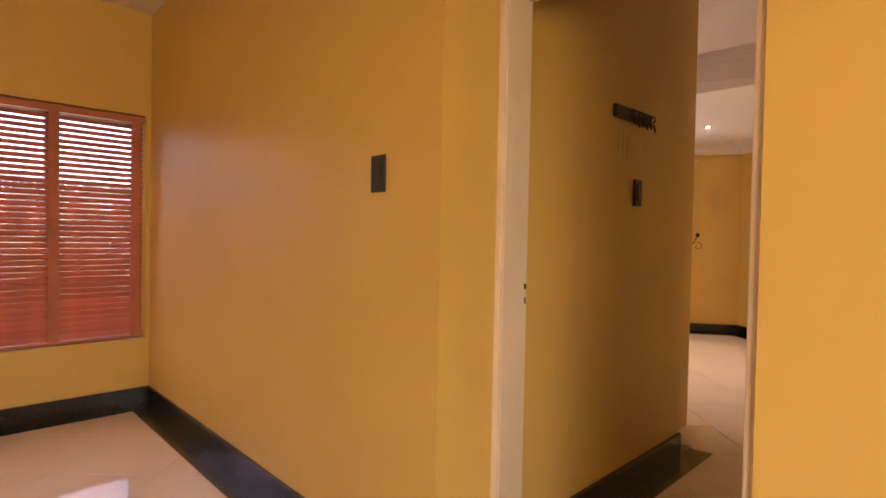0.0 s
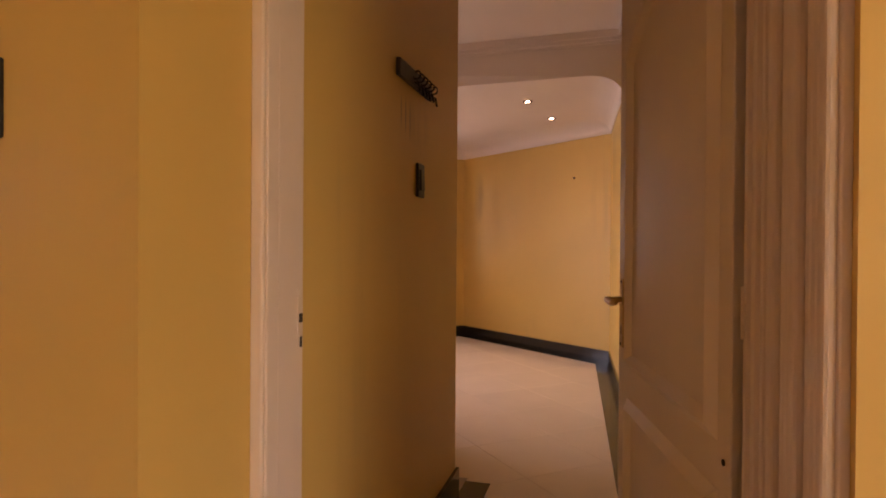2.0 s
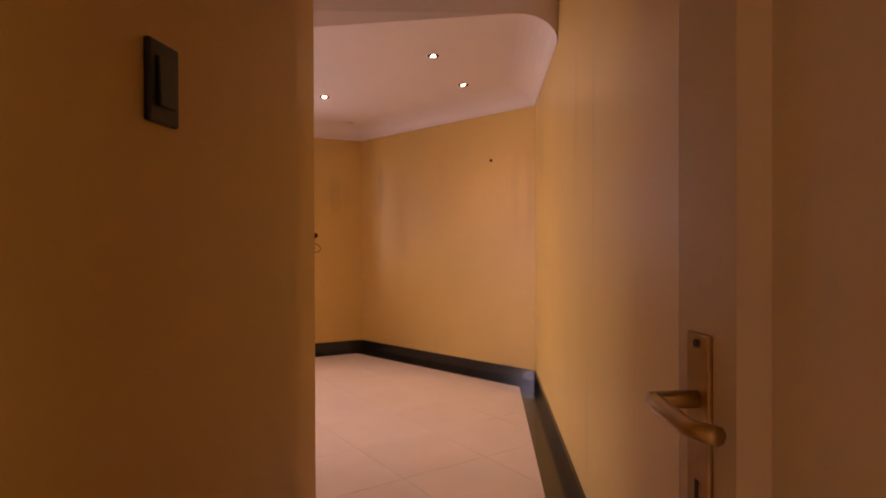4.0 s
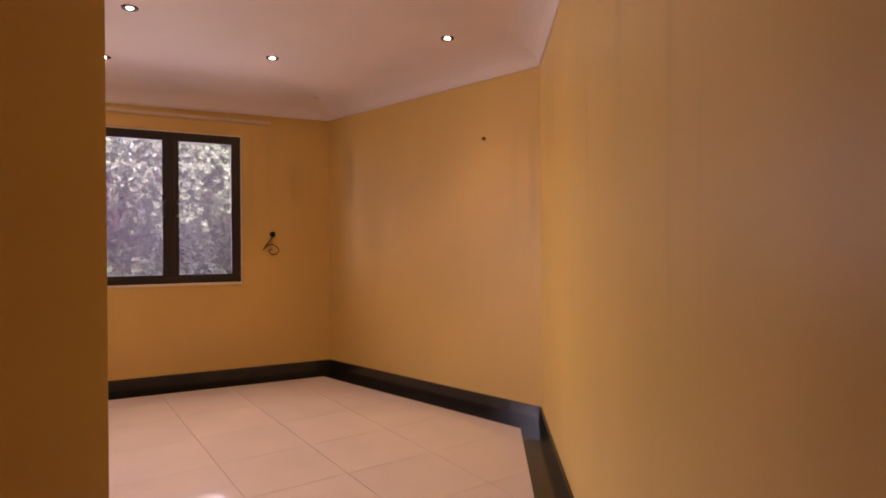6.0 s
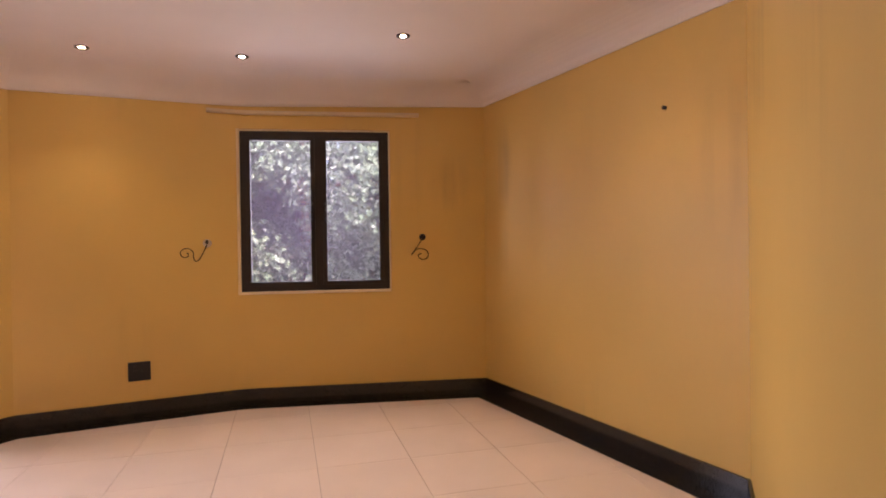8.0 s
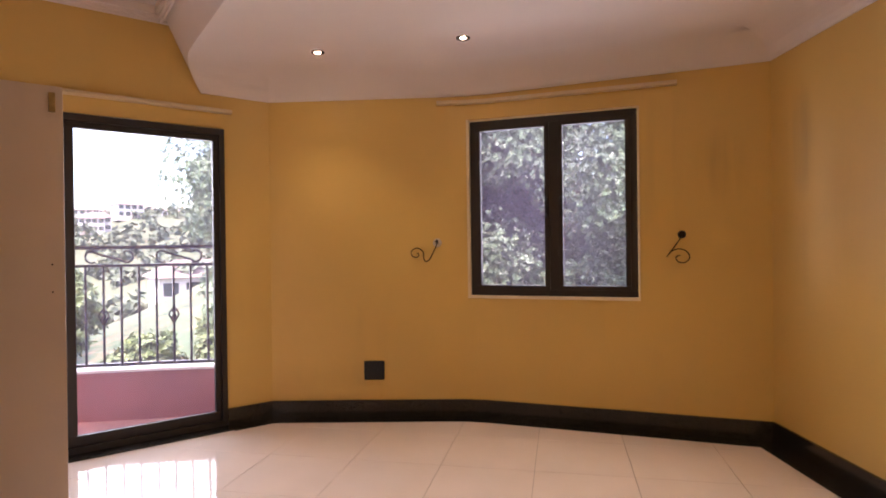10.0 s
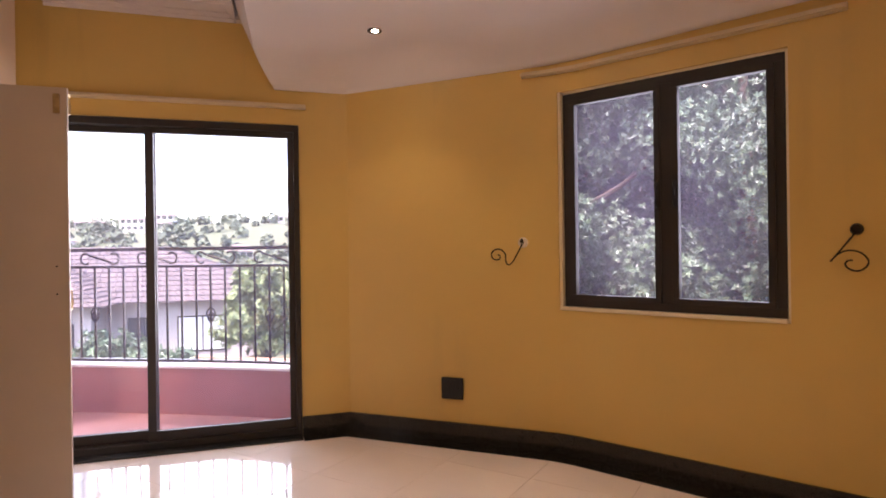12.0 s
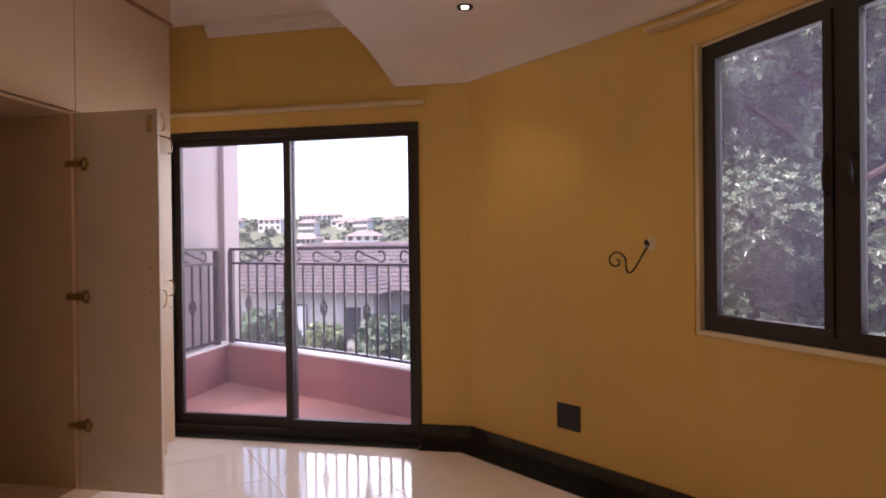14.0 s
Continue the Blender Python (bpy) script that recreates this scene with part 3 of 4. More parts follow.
# ---- window in the bowed wall ----
WROT = math.degrees(math.atan2(along.y, along.x))
win = thing("window_1", (*(CS + along * 1.468 + outn * 0.312), 0.0), WROT - 8.0, "dark bronze aluminium casement window with two panes", "window", kind="structure")
WW, Z0, Z1 = 1.178, 0.893, 2.178
MX = WW / 2 + 0.025
part("window_frame", box((0, -0.02, Z0), (WW, 0.03, Z0 + 0.045), bevel=0.003), BRONZE, win)
part("window_frame", box((0, -0.02, Z1 - 0.045), (WW, 0.03, Z1), bevel=0.003), BRONZE, win)
part("window_frame", box((0, -0.02, Z0 + 0.045), (0.045, 0.03, Z1 - 0.045), bevel=0.003), BRONZE, win)
part("window_frame", box((WW - 0.045, -0.02, Z0 + 0.045), (WW, 0.03, Z1 - 0.045), bevel=0.003), BRONZE, win)
part("mullion", box((MX - 0.03, -0.02, Z0 + 0.045), (MX + 0.03, 0.03, Z1 - 0.045), bevel=0.003), BRONZE, win)
for x0, x1 in ((0.045, MX - 0.03), (MX + 0.03, WW - 0.045)):
    bm = box((x0, -0.03, Z0 + 0.045), (x1, 0.012, Z0 + 0.075), bevel=0.002)
    add_box(bm, (x0, -0.03, Z1 - 0.075), (x1, 0.012, Z1 - 0.045), bevel=0.002)
    add_box(bm, (x0, -0.03, Z0 + 0.075), (x0 + 0.034, 0.012, Z1 - 0.075), bevel=0.002)
    add_box(bm, (x1 - 0.034, -0.03, Z0 + 0.075), (x1, 0.012, Z1 - 0.075), bevel=0.002)
    sash = part("sash", bm, BRONZE, win)
    pane = part("pane", box((x0 + 0.02, -0.006, Z0 + 0.07), (x1 - 0.02, -0.001, Z1 - 0.07)), GLASS, sash)
    pane.visible_shadow = False
    hx = x1 - 0.017 if x0 < 0.1 else x0 + 0.017
    part("casement_handle", tube([(hx, -0.03, 1.46), (hx, -0.05, 1.48), (hx, -0.052, 1.53), (hx, -0.05, 1.58), (hx, -0.03, 1.6)], 0.007, 6), BLACK_PLASTIC, sash)
CREAM_SILL = mat("cream_reveal_paint", (0.82, 0.70, 0.50), 0.45, var=0.05, scale=4)
part("window_sill", box((-0.004, -0.05, WZ0 + 0.002), (WW + 0.002, 0.02, Z0), bevel=0.004), CREAM_SILL, win)
for lo, hi in (((-0.032, -0.046, WZ0 + 0.002), (-0.001, 0.03, WZ1)), ((WW + 0.001, -0.016, WZ0 + 0.002), (WW + 0.016, 0.03, WZ1)), ((-0.001, -0.022, Z1 + 0.001), (WW + 0.001, 0.03, WZ1 + 0.002))):
    part("reveal", box(lo, hi, bevel=0.002), CREAM_SILL, win)

# ---- sliding door ----
sd = thing("door_2", (SLX, 0, 0), 0, "dark bronze aluminium sliding glass door to the balcony", "sliding door", kind="structure")
Y0, Y1, SZ = -3.018, -1.167, 2.105
part("frame", box((-0.10, Y0, SZ - 0.045), (0.012, Y1, SZ), bevel=0.003), BRONZE, sd)
part("frame", box((-0.10, Y0, 0.0), (0.012, Y1, 0.05), bevel=0.003), BRONZE, sd)
part("frame", box((-0.10, Y0, 0.05), (0.012, Y0 + 0.035, SZ - 0.045), bevel=0.003), BRONZE, sd)
part("frame", box((-0.10, Y1 - 0.035, 0.05), (0.012, Y1, SZ - 0.045), bevel=0.003), BRONZE, sd)
part("threshold", box((0.013, Y0, 0.0), (0.125, Y1, 0.012), bevel=0.003), GRANITE, sd, "black granite threshold")
for a, b, x in ((Y0 + 0.036, -2.065, -0.075), (-2.12, Y1 - 0.036, -0.03)):
    bm = box((x - 0.018, a, 0.05), (x + 0.018, b, 0.112), bevel=0.002)
    add_box(bm, (x - 0.018, a, SZ - 0.085), (x + 0.018, b, SZ - 0.046), bevel=0.002)
    add_box(bm, (x - 0.018, a, 0.112), (x + 0.018, a + 0.05, SZ - 0.085), bevel=0.002)
    add_box(bm, (x - 0.018, b - 0.04, 0.112), (x + 0.018, b, SZ - 0.085), bevel=0.002)
    panel = part("sliding_panel", bm, BRONZE, sd)
    pane = part("pane", box((x - 0.003, a + 0.045, 0.107), (x + 0.003, b - 0.035, SZ - 0.08)), GLASS_CLEAR, panel)
    pane.visible_shadow = False

# ---- downlights ----
first = None
for x, y in ((-0.752, -0.94), (-0.6, -0.18), (-1.876, 0.05), (-3.03, -0.135), (-3.78, -0.755), (-2.31, -0.88)):
    if first is None:
        first = thing("downlight", (x, y, H_DROP), 0, "small round recessed ceiling downlight, lit", "downlight", "downlights in the dropped ceiling")
        bm = bmesh.new()
        n, prof = 24, ((0.044, 0.0), (0.043, -0.006), (0.036, -0.008), (0.027, -0.004), (0.016, -0.002))
        rings = [[bm.verts.new((r * math.cos(2 * math.pi * k / n), r * math.sin(2 * math.pi * k / n), z)) for k in range(n)] for r, z in prof]
        for a, b in zip(rings, rings[1:]):
            for k in range(n):
                bm.faces.new((a[k], a[(k + 1) % n], b[(k + 1) % n], b[k]))
        part("trim_ring", bm, CHROME, first, smooth=True)
        part("bulb", cyl(0.017, 0.003, 20, 0.013, m=Matrix.Translation((0, 0, -0.004))), LAMP_GLOW, first, "glowing halogen bulb")
    else:
        copy_thing(first, pose(x, y, H_DROP))
    lamp = new("downlight_beam", bpy.data.lights.new("downlight_beam", "SPOT"))
    lamp.data.energy, lamp.data.color, lamp.data.spot_size, lamp.data.spot_blend, lamp.data.shadow_soft_size = 1.5, (1.0, 0.76, 0.48), radians(95), 0.7, 0.03
    lamp.matrix_world = look((x, y, H_DROP - 0.02), (x, y, 0))

# ---- wardrobe ----
WF, WB = -2.65, -3.295


def d_handle(z0, x, y):
    return tube([(x, y, z0), (x, y + 0.022, z0 + 0.012), (x, y + 0.028, z0 + 0.05), (x, y + 0.022, z0 + 0.088), (x, y, z0 + 0.1)], 0.005, 6)


def wardrobe_unit(x0, x1, state, hand):
    """A full-height unit: carcass, plinth, a lower door and an upper one. hand: the side of its handle, -1 or 1."""
    t = thing("wardrobe_unit", ((x0 + x1) / 2, WF, 0), 0, "cream built-in wardrobe unit with its tall door " + state, "wardrobe", "built-in wardrobe units")
    w = (x1 - x0) / 2
    for side in (-w, w - 0.016):
        part("side_panel", box((side, WB - WF, 0.09), (side + 0.016, -0.018, 2.68)), CREAM, t)
    for z in (0.09, 1.965, 2.664):
        part("shelf", box((-w + 0.016, WB - WF, z), (w - 0.016, -0.018, z + 0.016)), CREAM, t)
    part("back_panel", box((-w + 0.016, WB - WF, 0.106), (w - 0.016, WB - WF + 0.006, 1.965)), CREAM, t)
    part("back_panel", box((-w + 0.016, WB - WF, 1.981), (w - 0.016, WB - WF + 0.006, 2.664)), CREAM, t)
    part("plinth", box((-w, WB - WF, 0.0), (w, -0.06, 0.09)), CREAM, t)
    up = part("upper_door", box((-w + 0.002, -0.018, 1.985), (w - 0.002, 0, 2.68), bevel=0.002), CREAM, t)
    hx = hand * (w - 0.03)
    if state == "closed":
        dr = part("lower_door", box((-w + 0.002, -0.018, 0.095), (w - 0.002, 0, 1.975), bevel=0.002), CREAM, t)
        part("handle", d_handle(1.88, hx, 0.0), BRASS, dr, "curved brass handle", smooth=True)
        part("handle", d_handle(1.0, hx, 0.0), BRASS, dr, "curved brass handle", smooth=True)
        part("keyhole", cyl(0.005, 0.002, 8, m=Matrix.Translation((hx, 0, 0.93)) @ pose(0, 0, 0, -90)), SCREW_AND_SHADE, dr)
    else:
        dr = part("lower_door", box((-w - 0.018, 0.0, 0.095), (-w, 0.452, 1.975), bevel=0.002), INSIDE_DOOR, t, "open door, its plain inner face showing")
        for z in (0.42, 1.06, 1.72):
            bm = cyl(0.022, 0.01, 14, m=Matrix.Translation((-w, 0.05, z)) @ pose(0, 0, 0, 0, 90))
            add_box(bm, (-w + 0.001, -0.05, z - 0.016), (-w + 0.024, 0.06, z + 0.016), bevel=0.003)
            add_box(bm, (-w + 0.001, 0.035, z - 0.034), (-w + 0.01, 0.062, z + 0.034), bevel=0.002)
            part("hinge", bm, BRASS, dr, "brass concealed hinge", smooth=False)
        part("door_catch", box((-w + 0.0, 0.40, 1.86), (-w + 0.012, 0.425, 1.945), bevel=0.002), BRASS, dr)
        part("screw_hole", cyl(0.004, 0.002, 8, m=Matrix.Translation((-w, 0.405, 1.2)) @ pose(0, 0, 0, 0, 90)), SCREW_AND_SHADE, dr)
        part("screw_hole", cyl(0.004, 0.002, 8, m=Matrix.Translation((-w, 0.405, 1.08)) @ pose(0, 0, 0, 0, 90)), SCREW_AND_SHADE, dr)
        part("handle", tube([(-w - 0.018, 0.444, 1.0), (-w - 0.055, 0.444, 1.012), (-w - 0.066, 0.444, 1.05), (-w - 0.055, 0.444, 1.088), (-w - 0.018, 0.444, 1.1)], 0.005, 6), BRASS, dr, "curved brass handle")
        part("handle", tube([(-w - 0.018, 0.444, 1.86), (-w - 0.055, 0.444, 1.872), (-w - 0.066, 0.444, 1.91), (-w - 0.055, 0.444, 1.948), (-w - 0.018, 0.444, 1.96)], 0.005, 6), BRASS, dr, "curved brass handle")
    return t


INSIDE_DOOR = mat("white_door_lining", (0.68, 0.56, 0.47), 0.4, var=0.04, scale=3)
wardrobe_unit(-4.02, -3.28, "closed", -1)
wardrobe_unit(-3.28, -2.83, "open", 1)
wardrobe_unit(-2.83, -2.38, "closed", 1)
wardrobe_unit(-2.38, -1.93, "closed", -1)
wardrobe_unit(-1.93, -1.48, "closed", 1)
trim = thing("trim_wardrobe", (0, 0, 0), 0, "brown moulding on top of the wardrobe", "moulding", kind="structure")
WOOD = mat("brown_wood_moulding", (0.28, 0.14, 0.07), 0.5, var=0.25, scale=10)
part("moulding", box((-4.035, WB, 2.681), (-1.46, WF + 0.018, 2.70), bevel=0.004), WOOD, trim)
part("moulding", box((-4.025, WB, 2.701), (-1.47, WF + 0.006, H_HIGH - 0.004)), CREAM, trim)

# ---- blinds and window of the landing ----
lw = thing("window_2", (-3.95, 0, 0), 0, "brown framed landing window behind wooden blinds", "window", kind="structure")
LY0, LY1, LZ0, LZ1 = -7.28, -5.345, 0.475, 2.035
for lo, hi in (((-0.03, LY0, LZ0), (0.03, LY1, LZ0 + 0.05)), ((-0.03, LY0, LZ1 - 0.05), (0.03, LY1, LZ1)), ((-0.03, LY0, LZ0 + 0.05), (0.03, LY0 + 0.05, LZ1 - 0.05)),
               ((-0.03, LY1 - 0.05, LZ0 + 0.05), (0.03, LY1, LZ1 - 0.05)), ((-0.03, -5.92, LZ0 + 0.05), (0.03, -5.86, LZ1 - 0.05)), ((-0.03, -6.75, LZ0 + 0.05), (0.03, -6.69, LZ1 - 0.05)),
               ((-0.025, LY0 + 0.05, 0.855), (0.025, LY1 - 0.05, 0.905))):
    part("window_frame", box(lo, hi, bevel=0.003), BRONZE, lw)
pane = part("pane", box((-0.006, LY0 + 0.04, LZ0 + 0.04), (-0.002, LY1 - 0.04, LZ1 - 0.04)), GLASS, lw)
pane.visible_shadow = False
part("window_sill", box((0.03, LY0, 0.462), (0.105, LY1 + 0.01, 0.474), bevel=0.003), CREAM_SILL, lw)
blind = thing("venetian_blind", (-3.872, 0, 0), 0, "red-brown wooden venetian blind, lowered with open slats", "blind")
part("headrail", box((-0.025, LY0 + 0.01, 1.985), (0.028, LY1 - 0.006, 2.03), bevel=0.003), BLIND, blind)
part("bottom_rail", box((-0.025, LY0 + 0.01, 0.482), (0.025, LY1 - 0.006, 0.502), bevel=0.003), BLIND, blind)
slat_me = mesh_of(box((-0.022, LY0 + 0.012, -0.0014), (0.022, LY1 - 0.008, 0.0014), m=pose(0, 0, 0, 0, 47)), "slat", BLIND)
for k in range(39):
    sl = new("slat", slat_me)
    sl.parent = blind
    sl.location = (0, 0, 0.522 + 0.0377 * k)
for y in (-5.40, -5.89, -6.45, -7.1):
    part("ladder_tape", box((0.0225, y - 0.03, 0.5), (0.0245, y + 0.03, 1.99)), BLIND, blind)

# ---- balcony ----
BAL = [(-6.0, -3.46), (-5.80, -2.98), (-5.585, -2.49), (-5.36, -1.98), (-5.1, -1.47), (-4.83, -1.0), (-4.60, -0.66)]
bm = prism([(-4.68, -3.62)] + [(-6.15, -3.62)] + [offset_line(BAL, -0.14)[k] for k in range(1, 7)] + [(-4.68, -0.7)], -0.25, -0.03)
tagged(part("balcony_floor", bm, RED_FLOOR), "red painted balcony floor slab", "balcony floor", kind="structure")
bm = strip(BAL, -0.14, 0.0, -0.03, 0.335)
prism([(-6.12, -3.46), (-4.68, -3.46), (-4.68, -3.6), (-6.12, -3.6)], -0.03, 0.335, bm)
tagged(part("balcony_parapet", bm, RED_OXIDE), "low red oxide balcony parapet", "parapet", kind="structure")
bm = strip(BAL, -0.15, 0.006, 0.336, 0.352)
prism([(-6.12, -3.452), (-4.68, -3.452), (-4.68, -3.61), (-6.12, -3.61)], 0.336, 0.352, bm)
tagged(part("parapet_cap", bm, PALE_CAP), "pale plaster capping of the parapet", "capping", kind="structure")
bm = box((-6.158, -4.3, -3.6), (-4.68, -3.63, 3.2))
add_box(bm, (-6.45, -4.3, -3.6), (-6.16, -3.575, 3.2), bevel=0.01)
tagged(part("wall_balcony_end", bm, MAUVE), "grey-mauve plaster wall at the end of the balcony", "wall", kind="structure")


def scroll(bm, a, b, z):
    """An S-scroll between two plan points under the top rail."""
    a, b = Vector(a), Vector(b)
    d = (b - a)
    L = d.length
    d.normalize()
    pts = []
    for k in range(9):
        t = math.pi * 1.5 * k / 8
        pts.append((0.045 + 0.045 * math.cos(math.pi * 0.2 + math.pi * 1.5 - t), 0.045 * math.sin(math.pi * 0.2 + math.pi * 1.5 - t)))
    pts = pts + [(L - x, -y) for x, y in reversed(pts)]
    tube([(*(a + d * x), z + y) for x, y in pts], 0.009, 5, bm)


def railing(points, label):
    t = thing("balcony_railing", (0, 0, 0), 0, label, "railing", "balcony railing runs")
    mid = offset_line(points, -0.07)
    part("top_rail", strip(points, -0.095, -0.045, 1.268, 1.296), IRON, t)
    part("middle_rail", strip(points, -0.088, -0.052, 1.132, 1.154), IRON, t)
    part("bottom_rail", strip(points, -0.09, -0.05, 0.375, 0.395), IRON, t)
    for p in (mid[0], mid[-1]):
        part("post", box((p[0] - 0.025, p[1] - 0.025, 0.352), (p[0] + 0.025, p[1] + 0.025, 1.268), bevel=0.003), IRON, t)
    bar = mesh_of(box((-0.008, -0.008, 0.395), (0.008, 0.008, 1.132)), "baluster", IRON)
    knot = None
    s, n, pts = 0.0, 0, [Vector(p) for p in mid]
    total = sum((b - a).length for a, b in zip(pts, pts[1:]))

    def at_s(s):
        for a, b in zip(pts, pts[1:]):
            if s <= (b - a).length:
                return a + (b - a).normalized() * s
            s -= (b - a).length
        return pts[-1]

    count = int(total / 0.125)
    for k in range(1, count):
        p = at_s(total * k / count)
        ob = new("baluster", bar)
        ob.parent = t
        ob.location = (p.x, p.y, 0)
        if k % 4 == 2:
            if knot is None:
                bm = bmesh.new()
                for j in range(4):
                    a0 = j * math.pi / 2
                    tube([(0.034 * math.sin(math.pi * q / 8) * math.cos(a0 + q * 0.3), 0.034 * math.sin(math.pi * q / 8) * math.sin(a0 + q * 0.3), 0.69 + 0.13 * q / 8) for q in range(9)], 0.007, 4, bm)
                knot = mesh_of(bm, "basket_twist", IRON)
            kn = new("basket_twist", knot)
            kn.parent = ob
        if k % 4 == 1 and k + 3 <= count:
            bm = bmesh.new()
            q = at_s(total * (k + 2.7) / count)
            scroll(bm, p, q, 1.211)
            part("scroll", bm, IRON, t)
    return t


railing([(-5.99, -3.47)] + BAL[1:], "black wrought iron railing with scrolls and twisted baskets")
railing([(-4.75, -3.46), (-5.93, -3.46)], "short black wrought iron railing against the end wall")


# ---- floor tiles ----
def clip(poly, region):
    """A convex outline cut to a convex region (walked counter-clockwise)."""
    for i in range(len(region)):
        a, b = Vector(region[i]), Vector(region[(i + 1) % len(region)])
        e = b - a
        side = [e.x * (p[1] - a.y) - e.y * (p[0] - a.x) for p in poly]
        out = []
        for j in range(len(poly)):
            k = (j + 1) % len(poly)
            if side[j] >= 0:
                out.append(poly[j])
            if side[j] * side[k] < 0:
                f = side[j] / (side[j] - side[k])
                out.append((poly[j][0] + f * (poly[k][0] - poly[j][0]), poly[j][1] + f * (poly[k][1] - poly[j][1])))
        poly = out
        if len(poly) < 3:
            return []
    return poly


REGIONS = [[(-4.46, -3.3), (0.165, -3.3), (0.0, 0.0), (-1.915, 1.445), (-2.9, 0.83), (-3.9, -0.15), (-4.465, -0.838)],
           [(-0.745, -5.44), (0.205, -5.44), (0.205, -3.3), (-0.745, -3.3)],
           [(-3.86, -9.5), (3.0, -9.5), (3.0, -5.44), (-3.86, -5.44)]]
ua = radians(41.5)
U, V = Vector((math.cos(ua), math.sin(ua))), Vector((-math.sin(ua), math.cos(ua)))
T, G = 0.534, 0.0014
for i in range(-16, 14):
    for j in range(-20, 10):
        u0, v0 = -3.008 + T * i, 1.084 + T * j
        quad = [tuple(U * u + V * v) for u, v in ((u0 + G, v0 + G), (u0 + T - G, v0 + G), (u0 + T - G, v0 + T - G), (u0 + G, v0 + T - G))]
        for region in REGIONS:
            poly = clip(quad, region)
            if len(poly) >= 3:
                area = abs(sum(a[0] * b[1] - b[0] * a[1] for a, b in zip(poly, poly[1:] + poly[:1]))) / 2
                if area > 0.002:
                    part("floor_tile", prism(poly, -0.006, 0.0), TILE, floor)


# ---- outdoors ----
def smooth(a, b, x):
    t = min(1.0, max(0.0, (x - a) / (b - a)))
    return t * t * (3 - 2 * t)


def height(x, y):
    z = -3.4 + 3.6 * smooth(-4.0, 8.0, y + 0.12 * x + 1.0)
    z += -7.0 * smooth(34, 95, -x) + 26.0 * smooth(95, 330, -x) - 20 * smooth(330, 900, -x)
    far = smooth(30, 120, math.hypot(x, y))
    z += far * 3.5 * noise.noise((x * 0.012, y * 0.012, 0.3)) + 0.12 * noise.noise((x * 0.4, y * 0.4, 2.0))
    return z


def axis(reach, fine, n):
    half = [fine * k + (reach - fine * n) * (k / n) ** 3 for k in range(n + 1)]
    return [-v for v in half[:0:-1]] + half


xs, ys = axis(1600, 0.9, 70), axis(1600, 0.9, 70)
verts = [(x, y, height(x, y)) for y in ys for x in xs]
faces = [(j * len(xs) + i, j * len(xs) + i + 1, (j + 1) * len(xs) + i + 1, (j + 1) * len(xs) + i) for j in range(len(ys) - 1) for i in range(len(xs) - 1)
         if not (-6.5 < xs[i] < 3.5 and -10.5 < ys[j] < 2.2)]
me = bpy.data.meshes.new("ground")
me.from_pydata(verts, [], faces)
me.materials.append(EARTH)
for p in me.polygons:
    p.use_smooth = True
tagged(new("ground", me), "grassy slopes and red earth falling to a valley", "ground", kind="structure")


def leaves(rng, centers, n, length, width, mat_, name="crown"):
    """Rosettes of pointed leaves scattered through clumps; one mesh."""
    c = np.repeat(np.array(centers), n // len(centers), axis=0)
    m = len(c)

    def unit(v):
        return v / np.linalg.norm(v, axis=-1, keepdims=True)

    d = unit(rng.normal(size=(m, 3)))
    p = c[:, :3] + d * (c[:, 3] * rng.uniform(0.55, 1.05, m))[:, None] * (1, 1, 0.85)
    ax = unit(d + (0, 0, 0.5) + rng.normal(size=(m, 3)) * 0.35)
    s1 = unit(np.cross(ax, rng.normal(size=(m, 3))))
    s2 = np.cross(ax, s1)
    turn = rng.uniform(0, 6, (m, 1)) + np.arange(7) * 0.9
    o = np.cos(turn)[..., None] * s1[:, None] + np.sin(turn)[..., None] * s2[:, None]
    up = np.repeat(ax[:, None], 7, axis=1)
    root = np.repeat(p[:, None], 7, axis=1)
    L = length * rng.uniform(0.7, 1.25, (m, 7, 1))
    w = np.cross(o, up) * width * rng.uniform(0.7, 1.2, (m, 7, 1))
    tip = root + (o * 0.85 + up * rng.uniform(-0.1, 0.75, (m, 7, 1))) * L
    mid = (root + tip) / 2 + up * L * 0.12
    vs = np.stack([root, mid + w, tip, mid - w], axis=2).reshape(-1, 3)
    k = np.arange(m * 7)[:, None] * 4
    fs = np.concatenate([k + (0, 1, 2), k + (0, 2, 3)])
    me = bpy.data.meshes.new(name)
    me.from_pydata(vs.tolist(), [], fs.tolist())
    me.materials.append(mat_)
    return me


